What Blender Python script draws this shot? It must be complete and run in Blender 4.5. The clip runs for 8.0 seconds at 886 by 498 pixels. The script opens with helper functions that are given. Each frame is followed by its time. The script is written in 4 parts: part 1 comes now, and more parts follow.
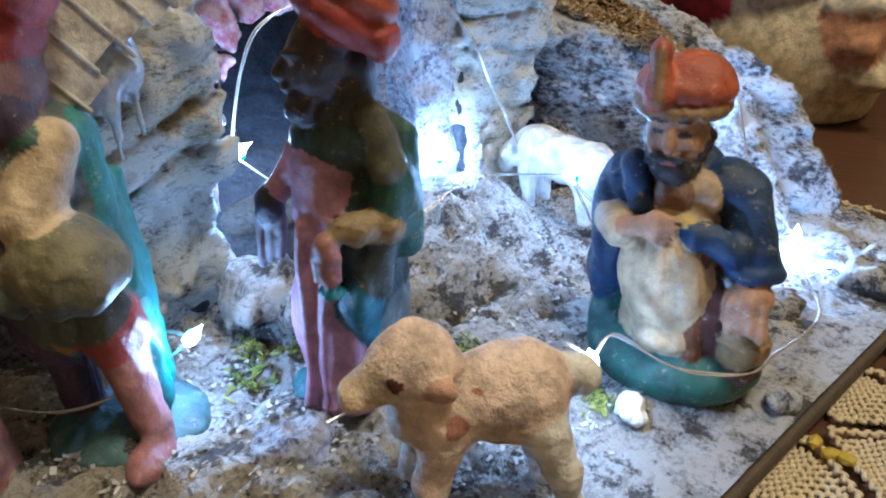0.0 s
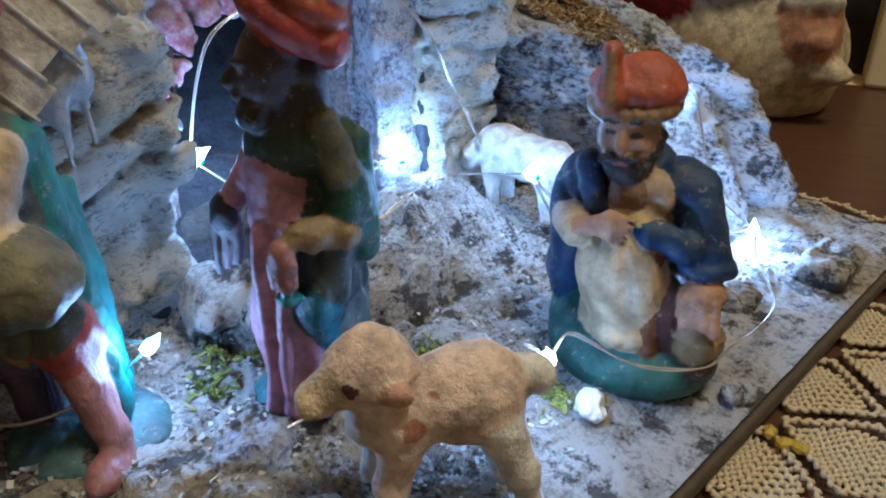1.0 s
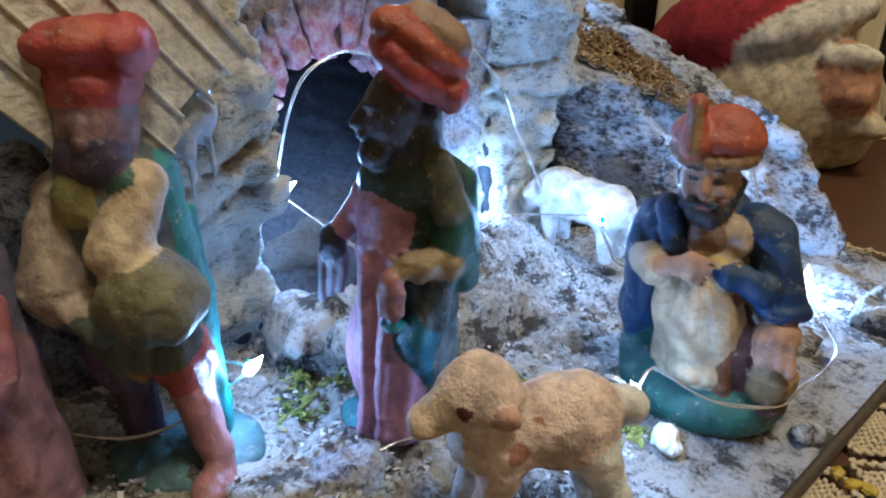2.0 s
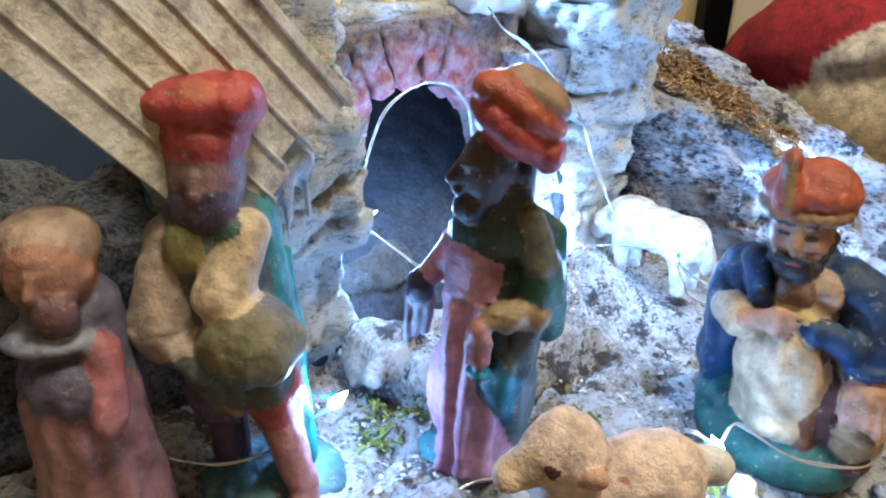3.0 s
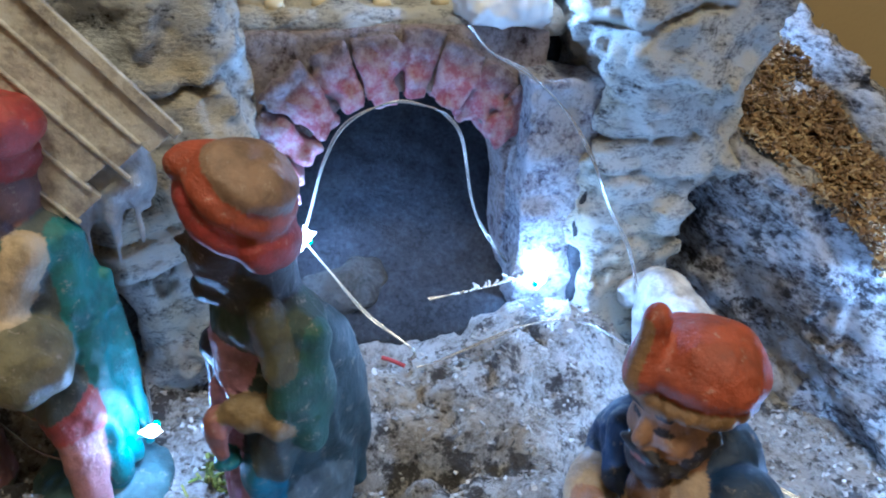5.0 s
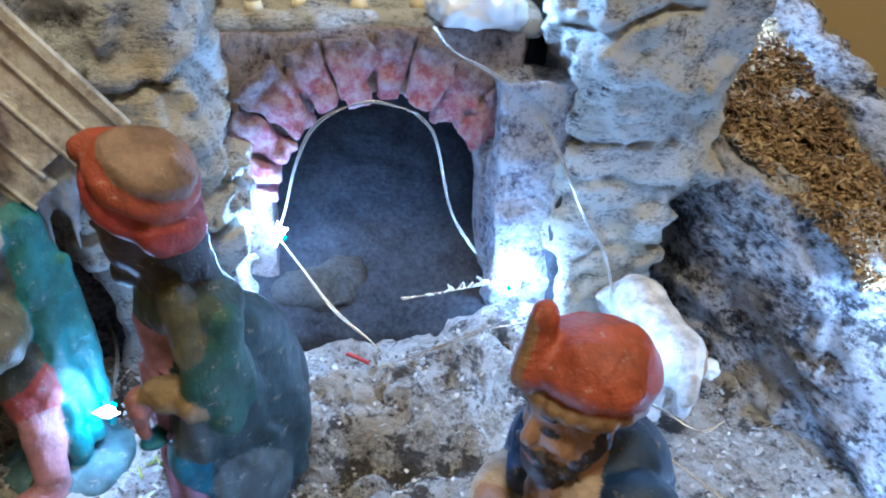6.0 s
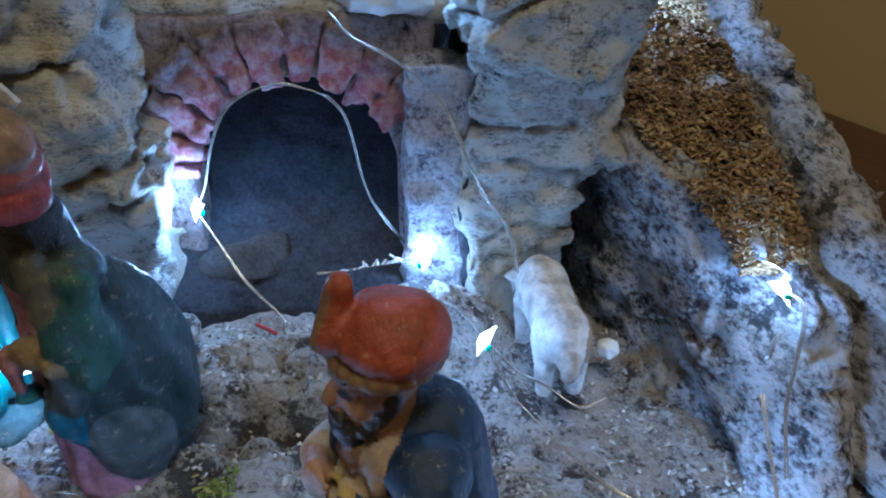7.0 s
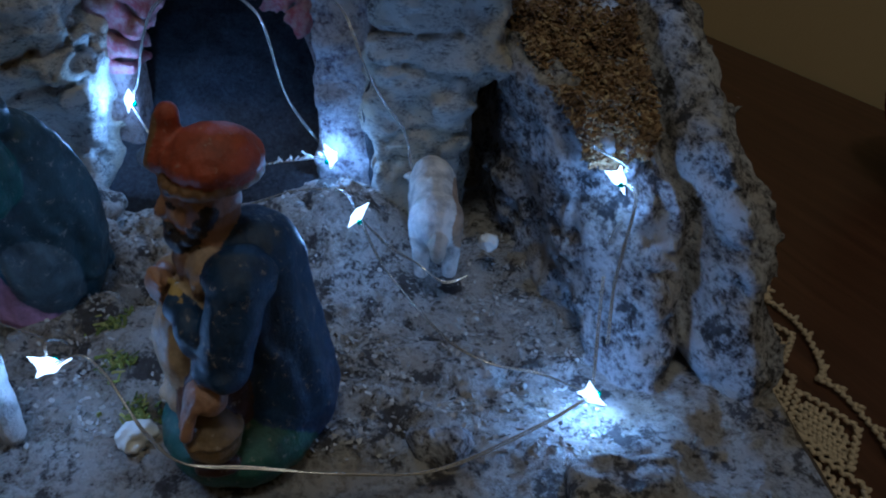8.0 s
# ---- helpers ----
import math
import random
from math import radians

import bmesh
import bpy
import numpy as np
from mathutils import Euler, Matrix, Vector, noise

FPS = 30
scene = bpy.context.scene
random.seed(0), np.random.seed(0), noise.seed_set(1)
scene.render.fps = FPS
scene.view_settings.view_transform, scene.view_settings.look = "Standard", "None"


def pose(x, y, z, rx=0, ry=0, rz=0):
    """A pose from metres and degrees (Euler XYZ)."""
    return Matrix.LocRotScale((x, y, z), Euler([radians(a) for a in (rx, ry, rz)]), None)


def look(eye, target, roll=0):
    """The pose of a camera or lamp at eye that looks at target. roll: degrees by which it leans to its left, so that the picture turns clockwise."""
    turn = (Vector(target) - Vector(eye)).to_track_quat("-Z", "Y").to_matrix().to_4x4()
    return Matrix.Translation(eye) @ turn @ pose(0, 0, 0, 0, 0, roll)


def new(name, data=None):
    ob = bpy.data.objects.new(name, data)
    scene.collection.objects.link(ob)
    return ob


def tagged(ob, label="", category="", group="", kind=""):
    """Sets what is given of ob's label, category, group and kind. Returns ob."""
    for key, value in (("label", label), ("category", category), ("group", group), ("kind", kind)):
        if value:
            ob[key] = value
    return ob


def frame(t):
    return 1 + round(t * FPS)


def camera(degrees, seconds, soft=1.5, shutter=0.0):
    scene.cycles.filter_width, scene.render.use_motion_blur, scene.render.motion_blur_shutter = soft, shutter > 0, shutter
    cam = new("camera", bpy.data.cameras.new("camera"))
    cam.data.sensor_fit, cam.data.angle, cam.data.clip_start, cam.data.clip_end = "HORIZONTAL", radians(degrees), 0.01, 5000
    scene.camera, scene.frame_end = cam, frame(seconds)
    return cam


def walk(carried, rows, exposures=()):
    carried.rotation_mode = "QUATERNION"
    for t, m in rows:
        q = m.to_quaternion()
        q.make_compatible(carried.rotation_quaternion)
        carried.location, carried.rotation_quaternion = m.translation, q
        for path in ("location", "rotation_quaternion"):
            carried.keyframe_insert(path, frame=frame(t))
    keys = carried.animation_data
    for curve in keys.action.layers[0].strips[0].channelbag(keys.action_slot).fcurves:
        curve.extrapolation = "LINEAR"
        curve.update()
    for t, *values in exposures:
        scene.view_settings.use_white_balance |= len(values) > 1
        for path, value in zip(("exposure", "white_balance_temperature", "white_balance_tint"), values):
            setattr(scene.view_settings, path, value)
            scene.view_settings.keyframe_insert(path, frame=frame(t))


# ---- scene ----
cam = camera(65.0, 8.0, soft=2.0)
PATH = [
    (0, (0.019, 0.002, 0.114), (-0.094, 1.776, -0.801), -0.7),
    (0.5, (0.022, 0.003, 0.113), (-0.028, 1.771, -0.821), -0.8),
    (1, (0.023, 0.002, 0.116), (-0.021, 1.772, -0.813), -0.8),
    (1.5, (0.015, -0.001, 0.115), (-0.052, 1.817, -0.715), -0.2),
    (1.7, (0.011, -0.004, 0.116), (-0.059, 1.816, -0.711), 0.3),
    (2.8, (-0.005, -0.009, 0.128), (-0.146, 1.812, -0.689), 0.9),
    (3, (-0.004, -0.005, 0.131), (-0.217, 1.792, -0.719), 0.7),
    (3.5, (0.019, 0.017, 0.141), (-0.499, 1.739, -0.732), -0.2),
    (4, (0.036, 0.032, 0.143), (-0.63, 1.679, -0.776), 0.9),
    (4.5, (0.055, 0.045, 0.142), (-0.753, 1.604, -0.816), 1.8),
    (5, (0.072, 0.058, 0.146), (-0.811, 1.555, -0.845), 2.3),
    (5.2, (0.079, 0.059, 0.141), (-0.848, 1.56, -0.801), 1.4),
    (6.3, (0.102, 0.077, 0.148), (-0.98, 1.439, -0.84), 1.2),
    (6.5, (0.108, 0.08, 0.15), (-0.998, 1.418, -0.843), 0.8),
    (7, (0.13, 0.089, 0.148), (-0.964, 1.421, -0.866), 0.9),
    (7.5, (0.154, 0.094, 0.145), (-0.947, 1.404, -0.889), 1.3),
    (8, (0.186, 0.093, 0.138), (-0.947, 1.345, -0.934), 2.4),
]
walk(cam, [(t, look(eye, target, roll)) for t, eye, target, roll in PATH],
     [(0.0, 0.6, 4900, 10), (0.5, 0.25, 4800, 10), (1.0, 0.15, 4800, 10), (1.5, 0.1, 4800, 10), (2.8, 1.0, 4700, 10), (3.5, 0.85, 4800, 10), (4.5, 0.2, 4600, 10), (5.2, 0.25, 4700, 10),
      (6.5, 0.5, 4800, 10), (7.0, -0.65, 4700, 10), (7.5, -1.25, 4500, 10), (8.0, -1.95, 4300, 10)])

# ---- world and light ----
world = bpy.data.worlds.new("room_air")
scene.world = world
world.use_nodes = True
world.node_tree.nodes["Background"].inputs[0].default_value = (1.0, 0.82, 0.6, 1)
world.node_tree.nodes["Background"].inputs[1].default_value = 0.03


def lamp(name, kind, at, watts, colour, size=0.1, target=None):
    data = bpy.data.lights.new(name, kind)
    data.energy, data.color = watts, colour
    if kind == "AREA":
        data.size = size
    else:
        data.shadow_soft_size = size
    ob = new(name, data)
    ob.matrix_world = look(at, target) if target else pose(*at)
    return ob


lamp("ceiling_lamp_light", "POINT", (0.31, -0.05, 1.20), 29.0, (1.0, 0.79, 0.47), 0.12)
LED_COLOUR = (0.46, 0.68, 1.0)

# ---- arithmetic for shapes ----
TURN = Matrix.Rotation(radians(45), 4, "Z")   # the crib stands turned on the table: u along its front, v into it


def at_uv(u, v, z):
    return TURN @ Vector((u, v, z))


def hashed(i, j, k, seed):
    h = (i * 73856093) ^ (j * 19349663) ^ (k * 83492791) ^ (seed * 2654435761 % 4294967296)
    h = h & 0xFFFFFFFF
    h = ((h ^ (h >> 15)) * 2246822519) & 0xFFFFFFFF
    h = ((h ^ (h >> 13)) * 3266489917) & 0xFFFFFFFF
    return ((h ^ (h >> 16)) & 0xFFFF) / 65535.0


def vnoise(p, seed=0):
    """Value noise in [-1, 1] for an array of points."""
    b = np.floor(p).astype(np.int64)
    f = p - b
    f = f * f * (3 - 2 * f)
    out = np.zeros(len(p))
    for di in (0, 1):
        for dj in (0, 1):
            for dk in (0, 1):
                w = (f[:, 0] if di else 1 - f[:, 0]) * (f[:, 1] if dj else 1 - f[:, 1]) * (f[:, 2] if dk else 1 - f[:, 2])
                out += w * hashed(b[:, 0] + di, b[:, 1] + dj, b[:, 2] + dk, seed)
    return out * 2 - 1


def fbm(p, size, octaves=3, seed=0):
    total, amp = np.zeros(len(p)), 1.0
    q = p / size
    for o in range(octaves):
        total += amp * vnoise(q, seed + o)
        q, amp = q * 2.1 + 7.3, amp * 0.5
    return total


def surface(f, lo, hi, h, exact=False):
    """Vertices and quads of the surface where f is nought (surface nets)."""
    lo, hi = np.array(lo, float), np.array(hi, float)
    n = np.ceil((hi - lo) / h).astype(int) + 1
    axes = [lo[a] + h * np.arange(n[a]) for a in range(3)]
    grid = np.stack(np.meshgrid(*axes, indexing="ij"), -1).reshape(-1, 3)
    many = lambda q: np.concatenate([f(c) for c in np.array_split(q, max(1, len(q) // 200000))])
    if exact:
        d = many(grid).reshape(n)
    else:                                        # a coarse pass first; only what lies near the skin is worked out finely
        m = (n + 2) // 4 + 1
        rough_axes = [lo[a] + 4 * h * np.arange(m[a]) for a in range(3)]
        far = many(np.stack(np.meshgrid(*rough_axes, indexing="ij"), -1).reshape(-1, 3)).reshape(m)
        pick = [(np.arange(n[a]) + 2) // 4 for a in range(3)]
        d = far[np.ix_(*pick)].ravel()
        near = np.abs(d) < 7.6 * h
        d[near] = many(grid[near])
        d = d.reshape(n)
    c = n - 1
    corner = lambda a, b, e: d[a:a + c[0], b:b + c[1], e:e + c[2]]
    count, total = np.zeros(c), np.zeros((*c, 3))
    for axis in range(3):
        for p in (0, 1):
            for q in (0, 1):
                o0 = [p, q]
                o0.insert(axis, 0)
                o1 = list(o0)
                o1[axis] = 1
                a, b = corner(*o0), corner(*o1)
                cross = (a < 0) != (b < 0)
                t = np.where(cross, a / np.where(cross, a - b, 1), 0)
                count += cross
                for m in range(3):
                    total[..., m] += cross * (t if m == axis else o0[m])
    active = count > 0
    index = -np.ones(c, int)
    index[active] = np.arange(active.sum())
    cells = np.argwhere(active)
    verts = lo + h * (cells + total[active] / count[active][:, None])
    inside = d < 0
    faces = []
    for axis in range(3):
        s0 = [slice(1, c[m]) for m in range(3)]
        s1 = list(s0)
        s0[axis], s1[axis] = slice(0, c[axis]), slice(1, c[axis] + 1)
        a, b = inside[tuple(s0)], inside[tuple(s1)]
        base = np.argwhere(a != b)
        start = np.ones(3, int)
        start[axis] = 0
        base_c = base + start
        m1, m2 = (axis + 1) % 3, (axis + 2) % 3
        e1, e2 = np.zeros(3, int), np.zeros(3, int)
        e1[m1], e2[m2] = 1, 1
        quad = np.stack([index[tuple((base_c - e1 - e2).T)], index[tuple((base_c - e2).T)], index[tuple(base_c.T)], index[tuple((base_c - e1).T)]], 1)
        flip = ~a[tuple(base.T)]
        quad[flip] = quad[flip][:, ::-1]
        faces.append(quad)
    return verts, np.concatenate(faces)


def mesh_from(name, verts, faces, material, smooth=True):
    me = bpy.data.meshes.new(name)
    me.from_pydata(verts.tolist(), [], faces.tolist())
    me.polygons.foreach_set("use_smooth", [smooth] * len(me.polygons))
    me.materials.append(material)
    return me


def thing(name, me=None, at=(0, 0, 0), turn=0.0, label="", category="", group="", kind=""):
    ob = new(name, me)
    ob.matrix_world = pose(*at, 0, 0, turn)
    return tagged(ob, label, category, group, kind)


def part(name, bm, material, parent, label="", smooth=False):
    if isinstance(bm, bmesh.types.BMesh):
        me = bpy.data.meshes.new(name)
        bm.to_mesh(me)
        bm.free()
        me.materials.append(material)
        me.polygons.foreach_set("use_smooth", [smooth] * len(me.polygons))
    else:
        me = bm
    ob = new(name, me)
    ob.parent = parent
    return tagged(ob, label)


def box(bm, lo, hi, bevel=0.0, m=None):
    made = bmesh.ops.create_cube(bm, size=1)["verts"]
    mid = [(a + b) / 2 for a, b in zip(lo, hi)]
    bmesh.ops.transform(bm, verts=made, matrix=(m or Matrix()) @ Matrix.LocRotScale(mid, None, [b - a for a, b in zip(lo, hi)]))
    if bevel:
        edges = list({e for v in made for e in v.link_edges})
        bmesh.ops.bevel(bm, geom=edges, offset=bevel, segments=2, affect="EDGES", profile=0.5)
    return bm


def tube(name, points, radius, material, parent, label="", smooth_turns=True):
    """A wire along points, as a mesh of its own."""
    pts = [Vector(p) for p in points]
    if smooth_turns and len(pts) > 2:
        fine = []
        ext = [2 * pts[0] - pts[1]] + pts + [2 * pts[-1] - pts[-2]]
        for i in range(1, len(ext) - 2):
            for s in range(8):
                t = s / 8
                a, b, c, d = ext[i - 1:i + 3]
                fine.append(0.5 * (2 * b + (c - a) * t + (2 * a - 5 * b + 4 * c - d) * t * t + (3 * b - a - 3 * c + d) * t ** 3))
        pts = fine + [pts[-1]]
    verts, faces, sides = [], [], 6
    for i, p in enumerate(pts):
        way = (pts[min(i + 1, len(pts) - 1)] - pts[max(i - 1, 0)]).normalized()
        a = way.orthogonal().normalized() if i == 0 else (last - way * last.dot(way)).normalized()
        last = a
        b = way.cross(a)
        for s in range(sides):
            g = 2 * math.pi * s / sides
            verts.append(p + radius * (math.cos(g) * a + math.sin(g) * b))
        if i:
            for s in range(sides):
                k, n = (i - 1) * sides, (s + 1) % sides
                faces.append((k + s, k + n, k + sides + n, k + sides + s))
    me = bpy.data.meshes.new(name)
    me.from_pydata([tuple(v) for v in verts], [], faces)
    me.polygons.foreach_set("use_smooth", [True] * len(me.polygons))
    me.materials.append(material)
    return part(name, me, material, parent, label)


# ---- materials ----
class Nodes:
    def __init__(self, name):
        self.mat = bpy.data.materials.new(name)
        self.mat.use_nodes = True
        self.tree = self.mat.node_tree
        self.bsdf = self.tree.nodes["Principled BSDF"]
        self.where = self.add("ShaderNodeTexCoord").outputs["Object"]

    def add(self, kind, **values):
        node = self.tree.nodes.new(kind)
        for key, value in values.items():
            node.inputs[key.replace("_", " ")].default_value = value
        return node

    def link(self, a, b):
        self.tree.links.new(a, b)

    def noise(self, scale, detail=4.0, rough=0.6, stretch=None, lift=0.0):
        node = self.add("ShaderNodeTexNoise", Scale=scale, Detail=detail, Roughness=rough)
        where = self.where
        if stretch or lift:
            mapping = self.add("ShaderNodeMapping")
            mapping.inputs["Scale"].default_value = stretch or (1, 1, 1)
            mapping.inputs["Location"].default_value = (lift, lift, lift)
            self.link(where, mapping.inputs["Vector"])
            where = mapping.outputs[0]
        self.link(where, node.inputs["Vector"])
        return node.outputs["Fac"]

    def ramp(self, fac, *stops):
        node = self.add("ShaderNodeValToRGB")
        els = node.color_ramp.elements
        while len(els) < len(stops):
            els.new(0.5)
        for el, (at, colour) in zip(els, stops):
            el.position, el.color = at, (*colour, 1) if len(colour) == 3 else colour
        self.link(fac, node.inputs["Fac"])
        return node.outputs["Color"]

    def mix(self, fac, a, b, how="MIX"):
        node = self.add("ShaderNodeMix")
        node.data_type, node.blend_type = "RGBA", how
        for slot, value in ((0, fac), (6, a), (7, b)):
            if isinstance(value, (int, float)):
                node.inputs[slot].default_value = value
            elif isinstance(value, tuple):
                node.inputs[slot].default_value = (*value, 1)
            else:
                self.link(value, node.inputs[slot])
        return node.outputs[2]

    def finish(self, colour, rough=0.8, bump=None, depth=0.0005, strength=1.0, metal=0.0):
        if isinstance(colour, tuple):
            self.bsdf.inputs["Base Color"].default_value = (*colour, 1)
        else:
            self.link(colour, self.bsdf.inputs["Base Color"])
        if isinstance(rough, float):
            self.bsdf.inputs["Roughness"].default_value = rough
        else:
            self.link(rough, self.bsdf.inputs["Roughness"])
        self.bsdf.inputs["Metallic"].default_value = metal
        if bump is not None:
            node = self.add("ShaderNodeBump", Strength=strength, Distance=depth)
            self.link(bump, node.inputs["Height"])
            self.link(node.outputs[0], self.bsdf.inputs["Normal"])
        return self.mat


def G(v):
    return (v, v, v)


def rock_material(name, snow, stone, dark, cover=0.5, stretch=None, stain=(0.36, 0.29, 0.18), depth=0.005, pits=0.0):
    """Cork bark under sprayed white paint: paint on what stands proud, grey stone below it, dark in the clefts."""
    n = Nodes(name)
    big = n.noise(120, 9, 0.66, stretch)
    fine = n.noise(620, 6, 0.72, stretch, lift=3.0)
    height = n.mix(0.48, big, fine)
    pale = tuple(0.72 * a for a in snow)
    colour = n.ramp(height, (cover - 0.075, dark), (cover - 0.035, stone), (cover + 0.015, pale), (cover + 0.06, snow))
    stained = n.ramp(n.noise(38, 4, 0.55, lift=21.0), (0.48, G(0)), (0.66, G(0.55)))
    colour = n.mix(stained, colour, n.mix(1.0, colour, tuple(min(1.0, 2.2 * a) for a in stain), "MULTIPLY"))
    if pits:                                    # bare dark cork where the paint never reached
        bare = n.ramp(n.mix(0.25, n.noise(75, 5, 0.62, lift=11.0), fine), (pits - 0.05, G(0.92)), (pits, G(0)))
        colour = n.mix(bare, colour, tuple(1.3 * a for a in dark))
    rough = n.ramp(fine, (0.35, G(0.95)), (0.65, G(0.7)))
    return n.finish(colour, rough, height, depth)


ROCK = rock_material("painted_cork", (0.70, 0.69, 0.63), (0.32, 0.31, 0.29), (0.035, 0.03, 0.028), 0.448, (1, 1, 1.8), stain=(0.42, 0.32, 0.15), pits=0.39)
PILLAR = rock_material("stippled_plaster", (0.56, 0.56, 0.60), (0.27, 0.26, 0.31), (0.09, 0.08, 0.10), 0.48)
MAUVE = rock_material("mauve_plaster", (0.44, 0.38, 0.38), (0.22, 0.17, 0.17), (0.05, 0.035, 0.035), 0.46)
GROUND = rock_material("painted_ground", (0.54, 0.525, 0.50), (0.31, 0.285, 0.255), (0.045, 0.04, 0.038), 0.468, pits=0.47)
BARK = rock_material("grey_bark", (0.58, 0.58, 0.60), (0.20, 0.19, 0.20), (0.03, 0.028, 0.03), 0.490, (1, 0.45, 1), pits=0.43)
# Darkened copy of the painted cork; the colour itself holds the shade.
SHADEROCK = rock_material("shaded_bark", (0.20, 0.20, 0.22), (0.09, 0.085, 0.10), (0.02, 0.018, 0.022), 0.52)
# Near-black blue: the shade inside the cave is put into the colour.
INNER = rock_material("shaded_cave_cork", (0.040, 0.044, 0.056), (0.026, 0.029, 0.038), (0.014, 0.015, 0.02), 0.50, depth=0.0015)

# ---- the large structure ----
def crag(p, size, seed):
    """Ridged noise: sharp clefts between blunt lumps."""
    return 1 - 1.6 * np.abs(vnoise(p / size, seed)) - 0.8 * np.abs(vnoise(p / size * 2.2 + 5, seed + 1)) - 0.4 * np.abs(vnoise(p / size * 4.7 + 9, seed + 2))


def smin(a, b, k):
    h = np.clip(0.5 + 0.5 * (b - a) / k, 0, 1)
    return b + (a - b) * h - k * h * (1 - h)


def boxd(p, lo, hi, r=0.004):
    mid, half = (np.array(lo) + np.array(hi)) / 2, (np.array(hi) - np.array(lo)) / 2 - r
    q = np.abs(p - mid) - half
    return np.linalg.norm(np.maximum(q, 0), axis=1) + np.minimum(q.max(1), 0) - r


def ballan(p, c, r):
    q = (p - np.array(c)) / np.array(r)
    k = np.linalg.norm(q, axis=1)
    return (k - 1) * min(r)


def cork(name, f, lo, hi, material, label, category, h=0.0011, kind="", exact=False):
    verts, faces = surface(f, lo, hi, h, exact)
    me = mesh_from(name, verts, faces, material)
    ob = new(name, me)
    ob.matrix_world = TURN
    return tagged(ob, label, category, kind=kind)


ARCH_U, ARCH_Z, ARCH_R = 0.1275, 0.053, 0.033


def ground_height(u, v):
    p = np.stack([u, v, np.zeros_like(u)], 1)
    ramp = np.clip((v - 0.032) / 0.05, 0, 1)
    z = 0.001 + 0.008 * ramp * np.clip((0.23 - u) / 0.06, 0, 1)
    z += (0.0015 * fbm(p, 0.009, 4, 3) + 0.003 * ramp * fbm(p, 0.03, 3, 11)) * (0.25 + 0.75 * ramp)
    lip = np.exp(-(((v - 0.132) / 0.018) ** 2)) * np.clip(1.6 - np.abs(u - 0.125) / 0.035, 0, 1)
    z += 0.012 * lip * (1 + 0.3 * fbm(p, 0.01, 3, 5))
    foot = np.exp(-(((u - 0.172) / 0.02) ** 2 + ((v - 0.152) / 0.022) ** 2))
    z += 0.016 * foot
    pit = np.exp(-(((u - 0.121) / 0.024) ** 2 + ((v - 0.112 - 0.004 * fbm(p, 0.012, 3, 37)) / 0.0045) ** 2))
    z -= 0.012 * pit
    z -= 0.009 * np.clip(fbm(p, 0.016, 4, 31) - 0.35, 0, 0.6) * ramp
    z -= 0.0062 * np.clip(crag(p + 0.004 * np.stack([fbm(p, 0.012, 2, 35), fbm(p, 0.012, 2, 36), 0 * u], 1), 0.017, 33), 0, 1) * ramp * np.clip((0.20 - u) / 0.05, 0.15, 1)
    return np.maximum(z, -0.0008)


def build_ground():
    us, vs = np.arange(-0.10, 0.3001, 0.0011), np.arange(0.029, 0.2501, 0.0011)
    uu, vv = np.meshgrid(us, vs, indexing="ij")
    z = ground_height(uu.ravel(), vv.ravel())
    verts = np.stack([uu.ravel(), vv.ravel(), z], 1)
    i = np.arange(len(us) * len(vs)).reshape(len(us), len(vs))
    faces = np.stack([i[:-1, :-1], i[1:, :-1], i[1:, 1:], i[:-1, 1:]], -1).reshape(-1, 4)
    ob = new("ground", mesh_from("ground", verts, faces, GROUND))
    ob.matrix_world = TURN
    tagged(ob, "grey and white painted cork ground of the crib", "ground", kind="structure")


build_ground()


def arch_wall(p):
    d = boxd(p, (0.062, 0.183, 0.0), (0.172, 0.199, 0.104), 0.003)
    d += 0.0012 * fbm(p, 0.011, 4, 41)
    du = p[:, 0] - ARCH_U
    hole = np.where(p[:, 2] > ARCH_Z, np.hypot(du, p[:, 2] - ARCH_Z) - ARCH_R, np.abs(du) - ARCH_R)
    return np.maximum(d, -hole)


wall = cork("arch_wall", arch_wall, (0.058, 0.178, -0.002), (0.176, 0.22, 0.118), MAUVE, "grey plaster wall with an arched opening", "arch")


def left_rock(p):
    q = p + 0.007 * np.stack([fbm(p, 0.024, 3, 5), fbm(p, 0.024, 3, 6), fbm(p, 0.024, 3, 7)], 1)
    d = boxd(q, (0.044, 0.148, 0.047), (0.086, 0.21, 0.135), 0.008)
    d = smin(d, boxd(q, (0.050, 0.160, -0.004), (0.084, 0.21, 0.060), 0.006), 0.006)
    layer = p[:, 2] - 0.35 * (p[:, 0] - 0.07) + 0.008 * fbm(p, 0.03, 3, 9)
    for z in (0.058, 0.071, 0.098):
        d += 0.004 * np.exp(-((layer - z) / 0.0012) ** 2) * (fbm(p, 0.025, 2, 12) > -0.25)
    return d + 0.0021 * fbm(p, 0.0065, 4, 51) + 0.0026 * np.maximum(crag(p, 0.017, 53), -0.3) * np.clip((p[:, 2] - 0.03) / 0.04, 0.1, 1)


cork("left_rock", left_rock, (0.036, 0.135, -0.004), (0.1, 0.22, 0.145), ROCK, "white painted layered cork bark rock", "rock")


